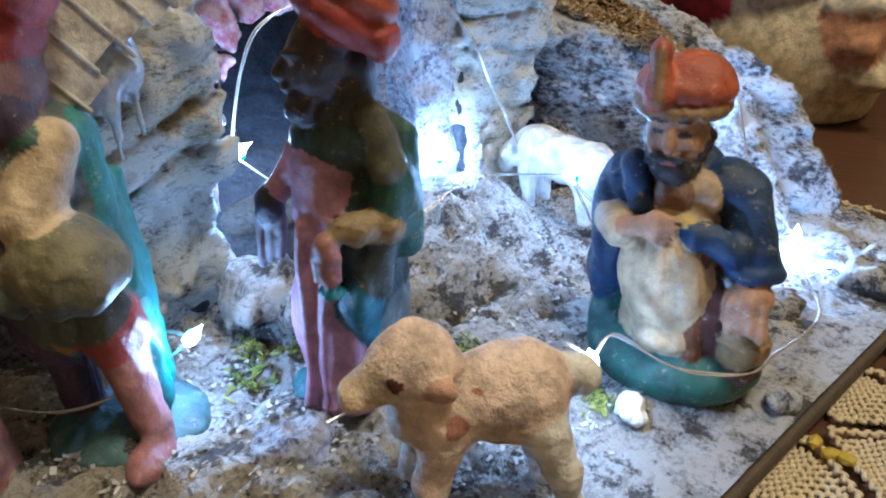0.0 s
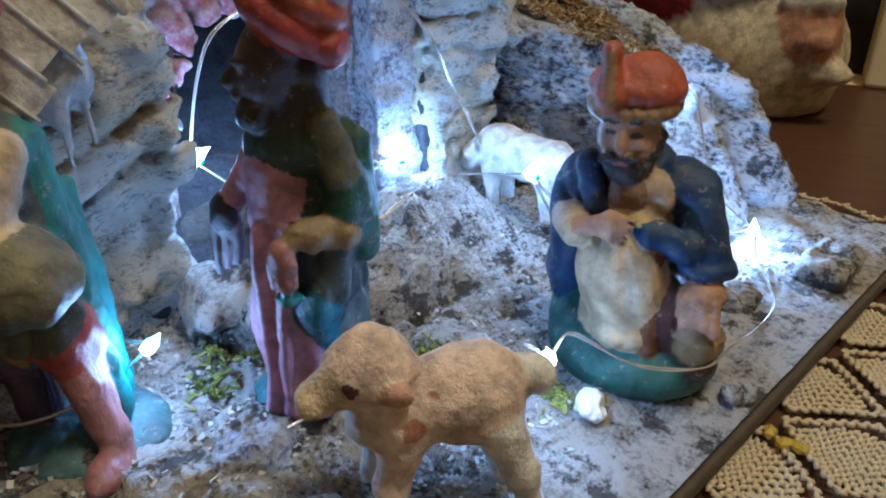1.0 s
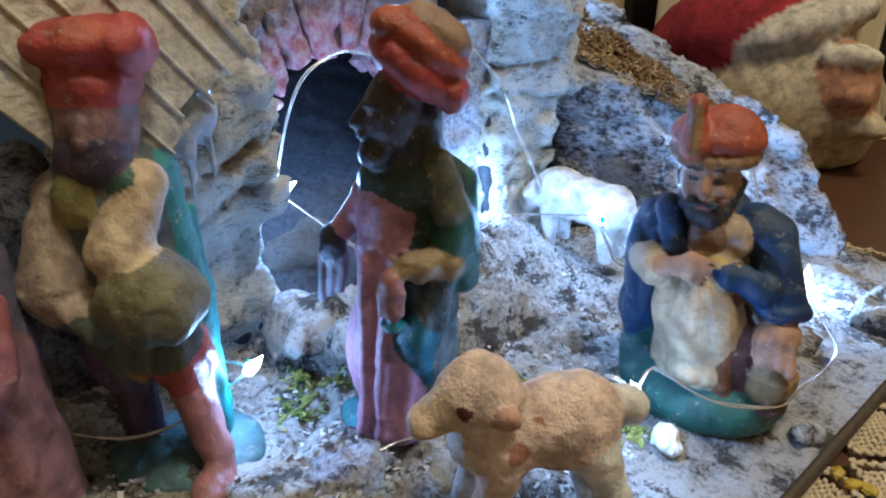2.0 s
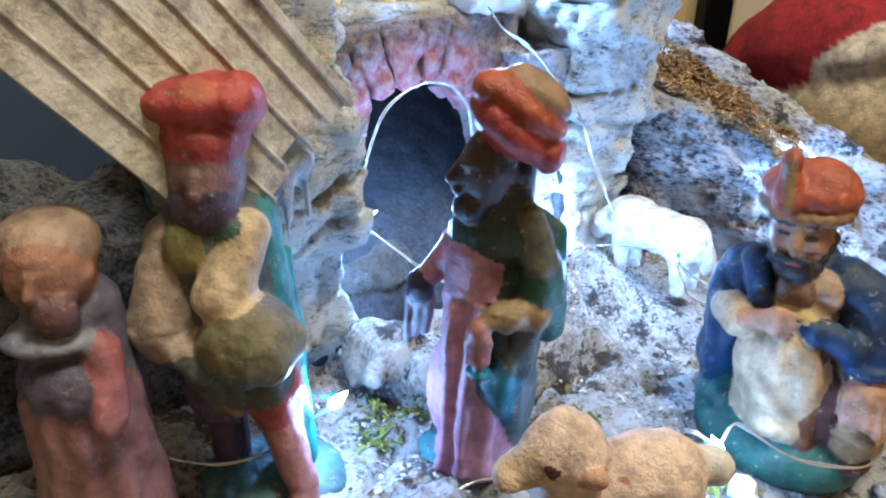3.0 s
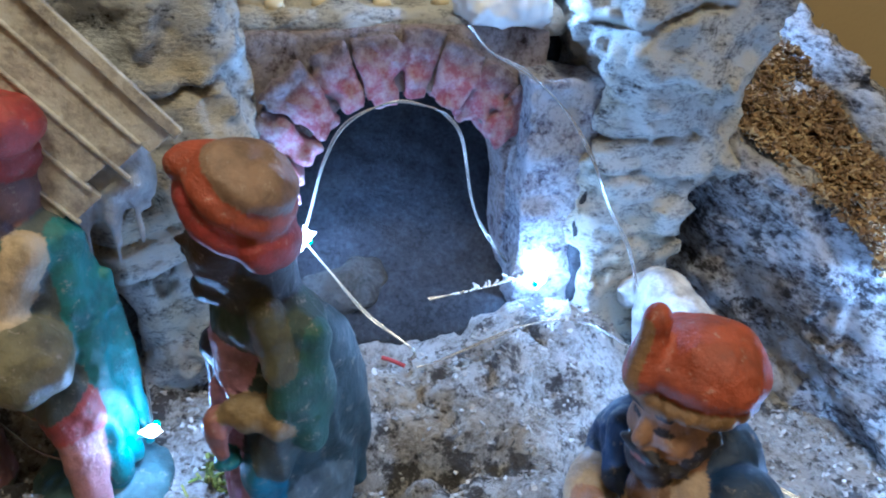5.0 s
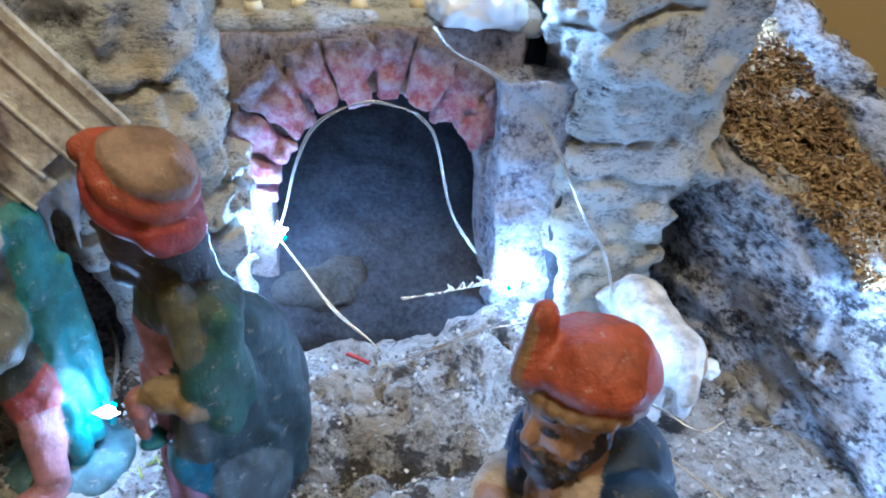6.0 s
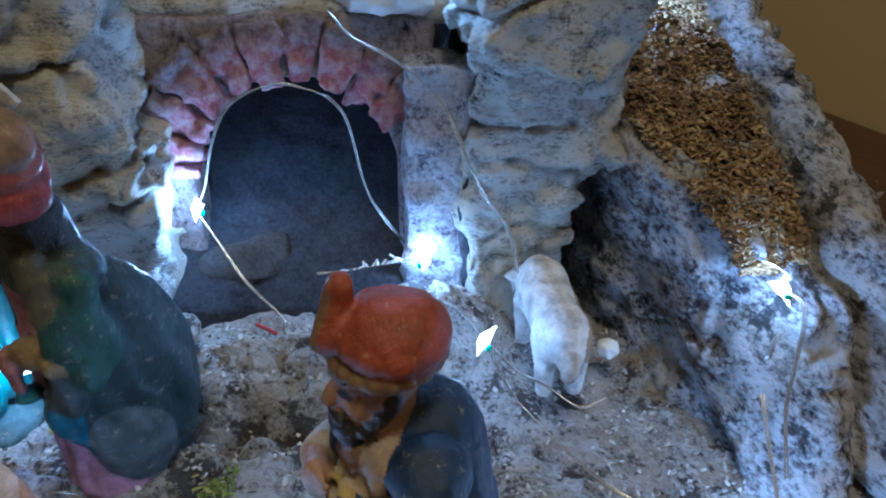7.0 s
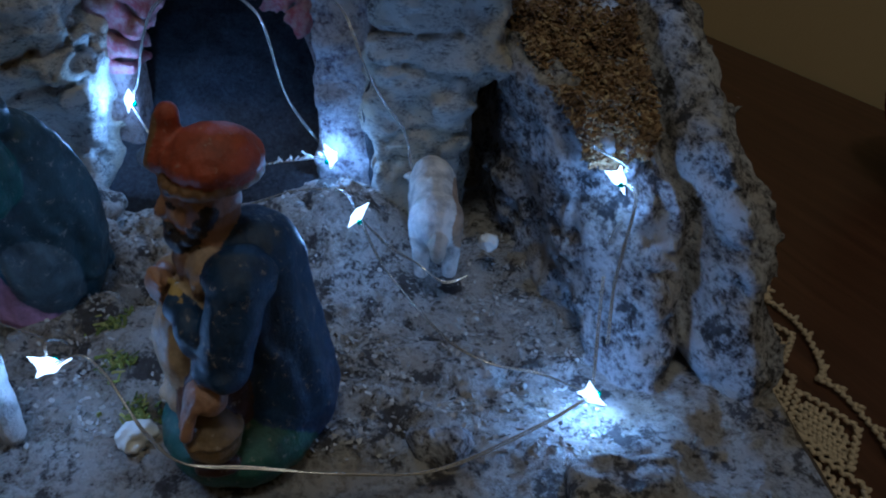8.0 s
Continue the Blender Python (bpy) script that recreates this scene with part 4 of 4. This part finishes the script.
# ---- wires between the bulbs ----
WAYS = [
    ((-0.0095, 0.2422, 0.0251), (-0.0165, 0.2352, 0.0387), (-0.0205, 0.2312, 0.0513), (-0.0236, 0.2281, 0.0725), (-0.0272, 0.2246, 0.0797), (-0.0287, 0.2202, 0.0831)),
    ((-0.0287, 0.2202, 0.0831), (-0.0367, 0.2122, 0.085), (-0.0461, 0.2028, 0.0801), (-0.051, 0.1979, 0.0688), (-0.0546, 0.1943, 0.052), (-0.0535, 0.1895, 0.0475)),
    ((-0.0535, 0.1895, 0.0465), (-0.0438, 0.1895, 0.039), (-0.0300, 0.189, 0.029), (-0.0149, 0.1902, 0.0228), (-0.0155, 0.1896, 0.0184), (-0.012, 0.192, 0.0165), (0.0035, 0.2086, 0.0245), (0.0084, 0.2134, 0.0265), (0.022, 0.222, 0.0285), (0.0460, 0.2090, 0.0345)),
    ((0.0015, 0.2345, 0.031), (-0.0081, 0.2253, 0.0283), (-0.0158, 0.2176, 0.0264), (-0.0228, 0.2105, 0.0259)),
    ((-0.0175, 0.2182, 0.1078), (-0.0129, 0.2219, 0.1012), (-0.0063, 0.2285, 0.0957), (-0.0006, 0.2342, 0.0901), (0.0055, 0.2392, 0.0816), (0.0125, 0.2385, 0.073), (0.016, 0.2384, 0.0674), (0.0204, 0.2429, 0.0544), (0.0257, 0.2481, 0.0425), (0.031, 0.246, 0.032)),
    ((-0.0450, 0.1265, 0.0265), (-0.055, 0.124, 0.0185), (-0.06, 0.116, 0.018), (-0.072, 0.113, 0.016), (-0.088, 0.112, 0.018)),
    ((-0.027, 0.103, 0.010), (-0.021, 0.111, 0.0115), (-0.012, 0.119, 0.012), (-0.005, 0.121, 0.013), (0.014, 0.130, 0.012), (0.030, 0.1275, 0.024), (0.036, 0.1225, 0.0300), (0.0419, 0.1205, 0.0280)),
    ((0.0419, 0.1205, 0.0280), (0.046, 0.1260, 0.0300), (0.0515, 0.1285, 0.0265), (0.059, 0.1290, 0.0215), (0.067, 0.1290, 0.0185), (0.079, 0.131, 0.0175), (0.089, 0.142, 0.0155), (0.103, 0.157, 0.012), (0.114, 0.175, 0.0085), (0.121, 0.205, 0.006), FOOT_LED),
    ((0.0949, 0.2533, 0.0596), (0.1027, 0.2611, 0.0538), (0.101, 0.2595, 0.0505), (0.1059, 0.2623, 0.0472), (0.1072, 0.2626, 0.0415), (0.1045, 0.2569, 0.0347), (0.1069, 0.2513, 0.022), FOOT_LED),
    ((0.101, 0.2595, 0.0505), (0.109, 0.257, 0.048), (0.112, 0.250, 0.036), (0.114, 0.2445, 0.026), (0.120, 0.235, 0.014)),
    ((0.0460, 0.2090, 0.0345), (0.052, 0.211, 0.022), (0.058, 0.213, 0.0145), (0.083, 0.208, 0.0105), (0.098, 0.21, 0.009), (0.110, 0.219, 0.007), FOOT_LED),
    ((0.0460, 0.2090, 0.0345), (0.053, 0.215, 0.024), (0.060, 0.221, 0.018), (0.069, 0.2225, 0.0155), (0.073, 0.229, 0.016)),
    ((-0.099, 0.154, 0.022), (-0.075, 0.145, 0.020), (-0.0450, 0.1265, 0.0265)),
]
for way in WAYS:
    tube("wire", way, 0.00026, WIRE, lights)
    bow = [Vector(p) + Vector((0.0005, 0.0002, 0.0006 * math.sin(2.2 * i + len(way)))) for i, p in enumerate(way)]
    tube("wire", bow, 0.00024, WIRE, lights)
# ---- plank panel, glue icicles and the dark card ----
plank_n = Nodes("dusty_grey_planks")
streak = plank_n.mix(0.35, plank_n.noise(95, 6, 0.65), plank_n.noise(420, 5, 0.7, lift=4.0))
PLANK = plank_n.finish(plank_n.ramp(streak, (0.38, (0.27, 0.24, 0.21)), (0.47, (0.46, 0.42, 0.34)), (0.53, (0.62, 0.58, 0.47)), (0.62, (0.70, 0.67, 0.58))), 0.5, plank_n.noise(500, 5, 0.7), 0.0006)
along = Vector((-0.62, 0.02, 0.78)).normalized()
face = Vector((0.05, -1, 0.10)).normalized()
across = along.cross(face).normalized()
frame_m = Matrix((along, across, face)).transposed().to_4x4()
frame_m.translation = (0.0686, 0.133, 0.099)
panel = thing("plank_panel", None, label="dusty grey ribbed plank panel leaning beside the arch", category="panel")
panel.matrix_world = TURN @ frame_m
sign = 1 if across.x < 0 else -1
for i in range(6):
    lo, hi = sorted((sign * i * 0.0069, sign * (i * 0.0069 + 0.0069)))
    edge = hi if sign < 0 else lo
    part("plank", box(bmesh.new(), (-0.005 + 0.002 * (i % 3), lo, -0.0035), (0.10, hi, -0.0002 * (i % 2)), 0.0002), PLANK, panel)
    wide, high = (0.0012, 0.0014) if i == 0 else (0.0004, 0.0007)
    part("batten", box(bmesh.new(), (-0.006 + 0.0035 * (i % 2), edge - wide, -0.001), (0.10, edge + wide, high), 0.0003), PLANK, panel)
glue_n = Nodes("frosted_glue")
glue_n.bsdf.inputs["Transmission Weight"].default_value = 0.35
GLUE = glue_n.finish(glue_n.ramp(glue_n.noise(300, 5), (0.35, (0.42, 0.44, 0.46)), (0.65, (0.66, 0.67, 0.66))), 0.3, glue_n.noise(400, 4), 0.0009)


def drips(p):
    d = ballan(p, (0.050, 0.140, 0.084), (0.015, 0.006, 0.010))
    for u, z, r, length in ((0.061, 0.082, 0.0020, 0.013), (0.056, 0.079, 0.0024, 0.017), (0.050, 0.076, 0.0022, 0.022), (0.044, 0.078, 0.0024, 0.016), (0.039, 0.079, 0.0022, 0.020)):
        t = np.clip((z - p[:, 2]) / length, 0, 1)
        q = np.hypot(p[:, 0] - u, p[:, 1] - 0.1350) - r * (1 - 0.85 * t)
        d = smin(d, np.maximum(q, np.maximum(p[:, 2] - z - 0.004, z - length - p[:, 2])), 0.003)
    return d + 0.0012 * fbm(p, 0.007, 3, 141)


cork("frosted_glue", drips, (0.026, 0.124, 0.055), (0.078, 0.154, 0.112), GLUE, "frosted glue dripping in icicles from the rock", "icicle")
card_n = Nodes("dark_blue_card")
CARD = card_n.finish(card_n.mix(card_n.noise(60, 4), (0.04, 0.065, 0.12), (0.06, 0.09, 0.16)), 0.7)
bm = box(bmesh.new(), (-0.30, 0.268, TABLE_Z), (0.10, 0.271, 0.34), 0.0008, TURN)
me = bpy.data.meshes.new("backing_card")
bm.to_mesh(me)
bm.free()
me.materials.append(CARD)
thing("backing_card", me, label="dark blue card standing behind the crib", category="card")


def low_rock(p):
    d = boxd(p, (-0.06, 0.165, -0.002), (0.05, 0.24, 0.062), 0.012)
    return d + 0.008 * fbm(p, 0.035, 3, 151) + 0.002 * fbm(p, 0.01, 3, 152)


cork("shaded_rock", low_rock, (-0.078, 0.145, -0.003), (0.068, 0.258, 0.08), SHADEROCK, "cork bark rock behind the kings, shade in its colour", "rock", 0.0018)

# ---- terrace above the arch ----
def ledge(p):
    d = boxd(p, (0.080, 0.185, 0.100), (0.178, 0.245, 0.1075), 0.003)
    return d + 0.0018 * fbm(p, 0.014, 4, 161)


cork("terrace_ledge", ledge, (0.072, 0.17, 0.096), (0.186, 0.252, 0.114), ROCK, "cream cork ledge above the brick arch", "ledge")


def snow_lump(p):
    d = smin(boxd(p, (0.150, 0.180, 0.104), (0.171, 0.197, 0.1135), 0.003), ballan(p, (0.149, 0.186, 0.109), (0.007, 0.006, 0.005)), 0.004)
    return d + 0.0022 * fbm(p, 0.006, 4, 171)


cork("snow_lump", snow_lump, (0.138, 0.174, 0.1), (0.178, 0.203, 0.12), WHITE, "white cotton snow lump on the ledge", "snow", 0.0009)
for i, (u, v, tilt) in enumerate(((0.094, 0.196, 3), (0.107, 0.199, -2), (0.124, 0.195, -14), (0.142, 0.199, 6), (0.1655, 0.1985, -3))):
    bm = bmesh.new()
    bmesh.ops.create_cone(bm, cap_ends=True, segments=10, radius1=0.0021, radius2=0.0016, depth=0.032, matrix=pose(0, 0, 0.015))
    bmesh.ops.create_cone(bm, cap_ends=True, segments=10, radius1=0.003, radius2=0.0024, depth=0.003, matrix=pose(0, 0, 0.0005))
    me = bpy.data.meshes.new("fence_post")
    bm.to_mesh(me)
    bm.free()
    me.polygons.foreach_set("use_smooth", [True] * len(me.polygons))
    me.materials.append(CREAM)
    x, y, z = at_uv(u, v, 0.1075)
    ob = new("fence_post", me)
    ob.matrix_world = pose(x, y, z, tilt, tilt / 2, 20 * i)
    tagged(ob, "small pale plaster post on the terrace ledge", "post", "posts on the ledge")

# ---- mulch thatch on the bark roof ----
mulch_n = Nodes("brown_mulch")
island = mulch_n.add("ShaderNodeNewGeometry").outputs["Random Per Island"]
clump = mulch_n.ramp(mulch_n.noise(85, 5, 0.65), (0.40, G(0.75)), (0.54, G(0)))
MULCH = mulch_n.finish(mulch_n.mix(clump, mulch_n.ramp(island, (0.0, (0.13, 0.075, 0.03)), (0.5, (0.30, 0.19, 0.085)), (1.0, (0.48, 0.37, 0.19))), (0.12, 0.07, 0.035)), 0.9, mulch_n.noise(900), 0.0005)
rnd = random.Random(5)


def roof_height(u, v):
    return 0.050 + 0.42 * (v - 0.113) - 0.06 * (u - 0.256)


def shards(name, count, place, size, material, parent_label, category, slim=(0.15, 0.5)):
    verts, faces = [], []
    for _ in range(count):
        c, normal_tilt = place()
        m = Matrix.Translation(c) @ Euler((rnd.gauss(0, 0.5) + normal_tilt, rnd.gauss(0, 0.5), rnd.uniform(0, 6.3))).to_matrix().to_4x4()
        l, w, t = size * rnd.uniform(0.5, 1.5), size * rnd.uniform(*slim), size * rnd.uniform(0.10, 0.3)
        k = len(verts)
        for x in (-1, 1):
            for y in (-1, 1):
                for z in (-1, 1):
                    taper = 1 if x < 0 else rnd.uniform(0.3, 1)
                    verts.append(tuple(m @ Vector((x * l / 2, y * w / 2 * taper, z * t / 2 * taper))))
        faces += [tuple(k + i for i in f) for f in ((0, 1, 3, 2), (4, 6, 7, 5), (0, 4, 5, 1), (2, 3, 7, 6), (0, 2, 6, 4), (1, 5, 7, 3))]
    me = bpy.data.meshes.new(name)
    me.from_pydata(verts, [], faces)
    me.materials.append(material)
    ob = new(name, me)
    ob.matrix_world = TURN
    return tagged(ob, parent_label, category, kind="stuff")


def on_roof():
    v = rnd.uniform(0.118, 0.252)
    u = rnd.uniform(float(ridge(v)) + 0.002, 0.2735 - max(0, 0.135 - v) * 0.5)
    heap = noise.noise(Vector((u, v, 0.0)) / 0.014) + 0.5 * noise.noise(Vector((u, v, 3.0)) / 0.006)
    return Vector((u, v, roof_height(u, v) + 0.001 + 0.0052 * heap + rnd.uniform(-0.0015, 0.0015))), 0.4


shards("mulch_thatch", 9000, on_roof, 0.0025, MULCH, "brown bark mulch thatch on the stable roof", "mulch", (0.15, 0.6))


CRUMB_UV = np.random.RandomState(4).uniform((0.02, 0.05), (0.25, 0.16), (3200, 2))
crumb_spots = list(zip(CRUMB_UV[:, 0], CRUMB_UV[:, 1], ground_height(CRUMB_UV[:, 0], CRUMB_UV[:, 1])))


def on_ground():
    u, v, z = crumb_spots.pop()
    return Vector((u, v, z + 0.0004)), 0.0


crumb_n = Nodes("pale_cork_crumbs")
CRUMB = crumb_n.finish(crumb_n.ramp(crumb_n.add("ShaderNodeNewGeometry").outputs["Random Per Island"], (0, (0.10, 0.09, 0.08)), (0.5, (0.4, 0.39, 0.37)), (1, (0.62, 0.61, 0.58))), 0.9, crumb_n.noise(900), 0.0004)
shards("cork_crumbs", 3200, on_ground, 0.0013, CRUMB, "pale cork crumbs strewn on the ground", "crumbs", (0.5, 1.0))


CAVESTONE = rock_material("grey_cave_stone", (0.11, 0.108, 0.105), (0.07, 0.07, 0.07), (0.03, 0.03, 0.03), 0.46)


def stone(at, turn, scale, material, label, seed):
    verts, faces = surface(lambda p: ballan(p, (0, 0, 0.5), (1, 0.8, 0.7)) * 0.8 + 0.22 * fbm(p, 0.8, 3, seed), (-1.5, -1.4, -0.6), (1.5, 1.4, 1.6), 0.09)
    me = mesh_from("stone", verts * scale, faces, material)
    return thing("stone", me, at, turn, label, "stone", "stones on the ground")


stone((-0.021, 0.113, 0.004), 20, 0.0085, PILLAR, "flat grey stone half sunk beside the sheep", 1)
stone((0.054, 0.131, 0.0045), 60, 0.0045, WHITE, "small white plaster chip beside the kneeling king", 2)
stone((0.092, 0.139, 0.0005), 10, 0.0042, BARK, "small dark cork lump in front of the king", 3)
# Added lump in place of the dark hollow beneath the bark.
stone((0.106, 0.184, -0.001), 70, 0.008, BARK, "cork lump standing in for the dark hollow under the bank", 4)
stone((-0.055, 0.209, 0.010), 30, 0.016, CAVESTONE, "round grey stone inside the arch", 6)
stone((-0.026, 0.158, 0.010), 80, 0.010, GROUND, "white painted cork lump on the ground", 7)
stone((-0.040, 0.160, 0.010), 130, 0.013, GROUND, "white painted cork lump below the arch", 8)

def low_step(p):
    d = boxd(p, (0.235, 0.034, -0.002), (0.262, 0.0495, 0.0075), 0.003)
    return d + 0.0012 * fbm(p, 0.008, 3, 191)


cork("cork_step", low_step, (0.229, 0.029, -0.003), (0.268, 0.056, 0.012), GROUND, "white painted cork block at the foot of the bank", "block", 0.0009)

# ---- crochet mat under the board ----
yarn_n = Nodes("ecru_cotton_yarn")
YARN = yarn_n.finish(yarn_n.mix(yarn_n.noise(600, 4), (0.62, 0.50, 0.31), (0.74, 0.62, 0.42)), 0.85, yarn_n.noise(2600, 3, 0.6, (1, 3, 1)), 0.0004)


def crochet():
    spots = []                                       # place, heading, leaning side

    def cord(points, z=0.0):
        for (a, b), (c, d) in zip(points, points[1:]):
            length = math.hypot(c - a, d - b)
            n = max(1, round(length / 0.0014))
            for i in range(n):
                t = (i + 0.5) / n
                spots.append((a + (c - a) * t, b + (d - b) * t, z, math.atan2(d - b, c - a), 1 if len(spots) % 2 else -1))

    pitch = 0.042
    for side in (0, 1):
        reach, total = (0.075, 11) if side == 0 else (0.036, 8)
        for k in range(-3, total):
            s0 = k * pitch
            put = (lambda a, b: (a + 0.03, 0.034 - b)) if side == 0 else (lambda a, b: (0.293 + b, a + 0.03))
            band, depth = 0, reach * 0.42
            while band < 3:                          # stitched diamonds, staggered band by band
                mid_a = s0 + (pitch / 2 if band % 2 else 0)
                b0 = band * depth * 0.62 - depth * 0.25
                row = 0.0
                while row < depth:
                    half = pitch * 0.27 * math.sin(math.pi * row / depth)
                    if half > 0.0016 and b0 + row < reach * 0.93 and b0 + row > -0.004:
                        cord([put(mid_a - half, b0 + row), put(mid_a + half, b0 + row)])
                    row += 0.0019
                top, low = max(b0 - 0.003, -0.004), min(b0 + depth + 0.003, reach * 0.95)
                midb = b0 + depth / 2
                if midb < reach * 0.95:              # open chains round each diamond
                    for way in (-1, 1):
                        cord([put(mid_a, top), put(mid_a + way * pitch * 0.36, midb), put(mid_a, low)], 0.0006)
                band += 1
            edge = [put(s0 + pitch * 0.5 * math.cos(math.pi * (1 - i / 14)), reach * (0.86 + 0.20 * math.sin(math.pi * i / 14))) for i in range(15)]
            cord(edge, 0.0003)
            for i in range(1, 14, 2):                # picots on the rim
                a, b = edge[i]
                cord([(a - 0.0012, b), (a + 0.0006, b - 0.003 if side == 0 else b), (a + 0.0018, b)], 0.0006)
    bm = bmesh.new()
    bmesh.ops.create_icosphere(bm, subdivisions=1, radius=1)
    ball = np.array([v.co[:] for v in bm.verts])
    tris = np.array([[v.index for v in f.verts] for f in bm.faces])
    bm.free()
    ball *= np.array((0.00150, 0.00078, 0.00085))
    verts, faces = [], []
    for i, (a, b, z, way, lean) in enumerate(spots):
        g = way + lean * 0.5
        c, s = math.cos(g), math.sin(g)
        off = lean * 0.0004
        q = np.stack([ball[:, 0] * c - ball[:, 1] * s + a - off * math.sin(way), ball[:, 0] * s + ball[:, 1] * c + b + off * math.cos(way), ball[:, 2] + 0.0012 + 2.2 * z + TABLE_Z + 0.0004 * math.sin(a * 260) * math.cos(b * 240)], 1)
        verts.append(q)
        faces.append(tris + len(ball) * i)
    me = mesh_from("crochet_mat", np.concatenate(verts), np.concatenate(faces), YARN)
    ob = new("crochet_mat", me)
    ob.matrix_world = TURN
    return tagged(ob, "ecru cotton crochet lace mat under the crib board", "lace mat")


crochet()
bead_n = Nodes("yellow_crystal")
bead_n.bsdf.inputs["Transmission Weight"].default_value = 0.5
BEAD = bead_n.finish((0.75, 0.55, 0.05), 0.15)
for x, y, g in ((0.1035, 0.1335, 10), (0.1015, 0.1375, 60), (0.1065, 0.132, 120)):
    bm = bmesh.new()
    bmesh.ops.create_icosphere(bm, subdivisions=1, radius=0.0021, matrix=Matrix.Diagonal((1.3, 0.9, 0.8, 1)))
    me = bpy.data.meshes.new("yellow_bead")
    bm.to_mesh(me)
    bm.free()
    me.materials.append(BEAD)
    thing("yellow_bead", me, (x, y, TABLE_Z + 0.0035), g, "clear yellow faceted bead on the lace", "bead", "beads on the lace")

# ---- red-capped doll by the window ----
BEARDY, ROSY, CLOTH = (0.62, 0.50, 0.30), (0.50, 0.24, 0.12), (0.33, 0.015, 0.02)
x, y, z = at_wall(0.308, 0.075, TABLE_Z)
figure("bearded_doll", [
    ell((0, 0, 0.018), (0.062, 0.048, 0.055), BEARDY),
    ell((0.008, -0.012, 0.034), (0.056, 0.042, 0.046), BEARDY),
    ell((0.038, -0.034, 0.052), (0.020, 0.018, 0.024), ROSY),
    ell((0.048, -0.052, 0.048), (0.007, 0.007, 0.007), ROSY),
    ell((0.050, -0.040, 0.030), (0.018, 0.012, 0.007), BEARDY),
    ell((0.040, -0.045, 0.070), (0.016, 0.008, 0.005), (0.7, 0.62, 0.45)),
    ell((-0.028, 0.0, 0.078), (0.050, 0.044, 0.034), CLOTH, (0, -25, 0)),
    ell((-0.062, 0.0, 0.050), (0.024, 0.026, 0.036), CLOTH),
    ell((0.004, -0.008, 0.078), (0.048, 0.042, 0.016), (0.62, 0.55, 0.42), (0, -22, 0)),
], (x, y, z), BACK_TURN, WOOL, "plush bearded doll in a dark red cap", "doll", 0.008, 0.0035, 0.0007)

# ---- small things on the ground ----
moss_n = Nodes("yellow_green_moss")
MOSS = moss_n.finish(moss_n.ramp(moss_n.add("ShaderNodeNewGeometry").outputs["Random Per Island"], (0, (0.05, 0.07, 0.015)), (0.6, (0.20, 0.24, 0.04)), (1, (0.42, 0.40, 0.12))), 0.8, moss_n.noise(900), 0.0003)


def moss(spots, name, label):
    def place():
        (u, v), r = rnd.choice(spots), rnd.gauss(0, 0.0028)
        g = rnd.uniform(0, 6.3)
        u, v = u + r * math.cos(g), v + r * math.sin(g)
        z = float(ground_height(np.array([u]), np.array([v]))[0])
        return Vector((u, v, z + 0.0008)), 0.6
    return shards(name, 420, place, 0.0024, MOSS, label, "moss")


moss([(0.076, 0.131), (0.082, 0.125), (0.070, 0.122), (0.112, 0.092), (0.128, 0.062), (0.120, 0.075)], "moss_tuft", "dry yellow green moss tufts on the ground")
red_n = Nodes("red_stick")
REDSTICK = red_n.finish(red_n.mix(red_n.noise(600), (0.30, 0.02, 0.03), (0.42, 0.06, 0.06)), 0.5)
twig = thing("red_stick", None, (0, 0, 0), 0, "small dark red stick lying by the arch", "stick")
tube("stick", ((-0.0215, 0.1845, 0.0205), (-0.0185, 0.186, 0.0195), (-0.0155, 0.1875, 0.0180)), 0.0006, REDSTICK, twig)
sprig = thing("frosted_sprig", None, (0, 0, 0), 0, "frosted white sprig beside the pillar", "sprig")
for i in range(16):
    t = i / 15
    a = Vector((0.0, 0.2335, 0.0305)).lerp(Vector((-0.0165, 0.2165, 0.0262)), t)
    b = a + Vector((rnd.uniform(-0.002, 0.002), rnd.uniform(-0.002, 0.002), rnd.uniform(0.0005, 0.003) * (1.2 - t)))
    tube("twig", (a, (a + b) / 2 + Vector((0.0003, 0, 0.0003)), b), 0.00022 + 0.0003 * (1 - t), WHITE, sprig)
ball_at = (0.0615, 0.2535, 0.013)
verts, faces = surface(lambda p: ballan(p, (0, 0, 0), (0.0032, 0.0032, 0.003)) + 0.0006 * fbm(p, 0.002, 2, 211), (-0.005, -0.005, -0.005), (0.005, 0.005, 0.005), 0.0005)
thing("cotton_ball", mesh_from("cotton_ball", verts, faces, WHITE), ball_at, 0, "small white cotton ball beside the stable wall", "cotton ball")
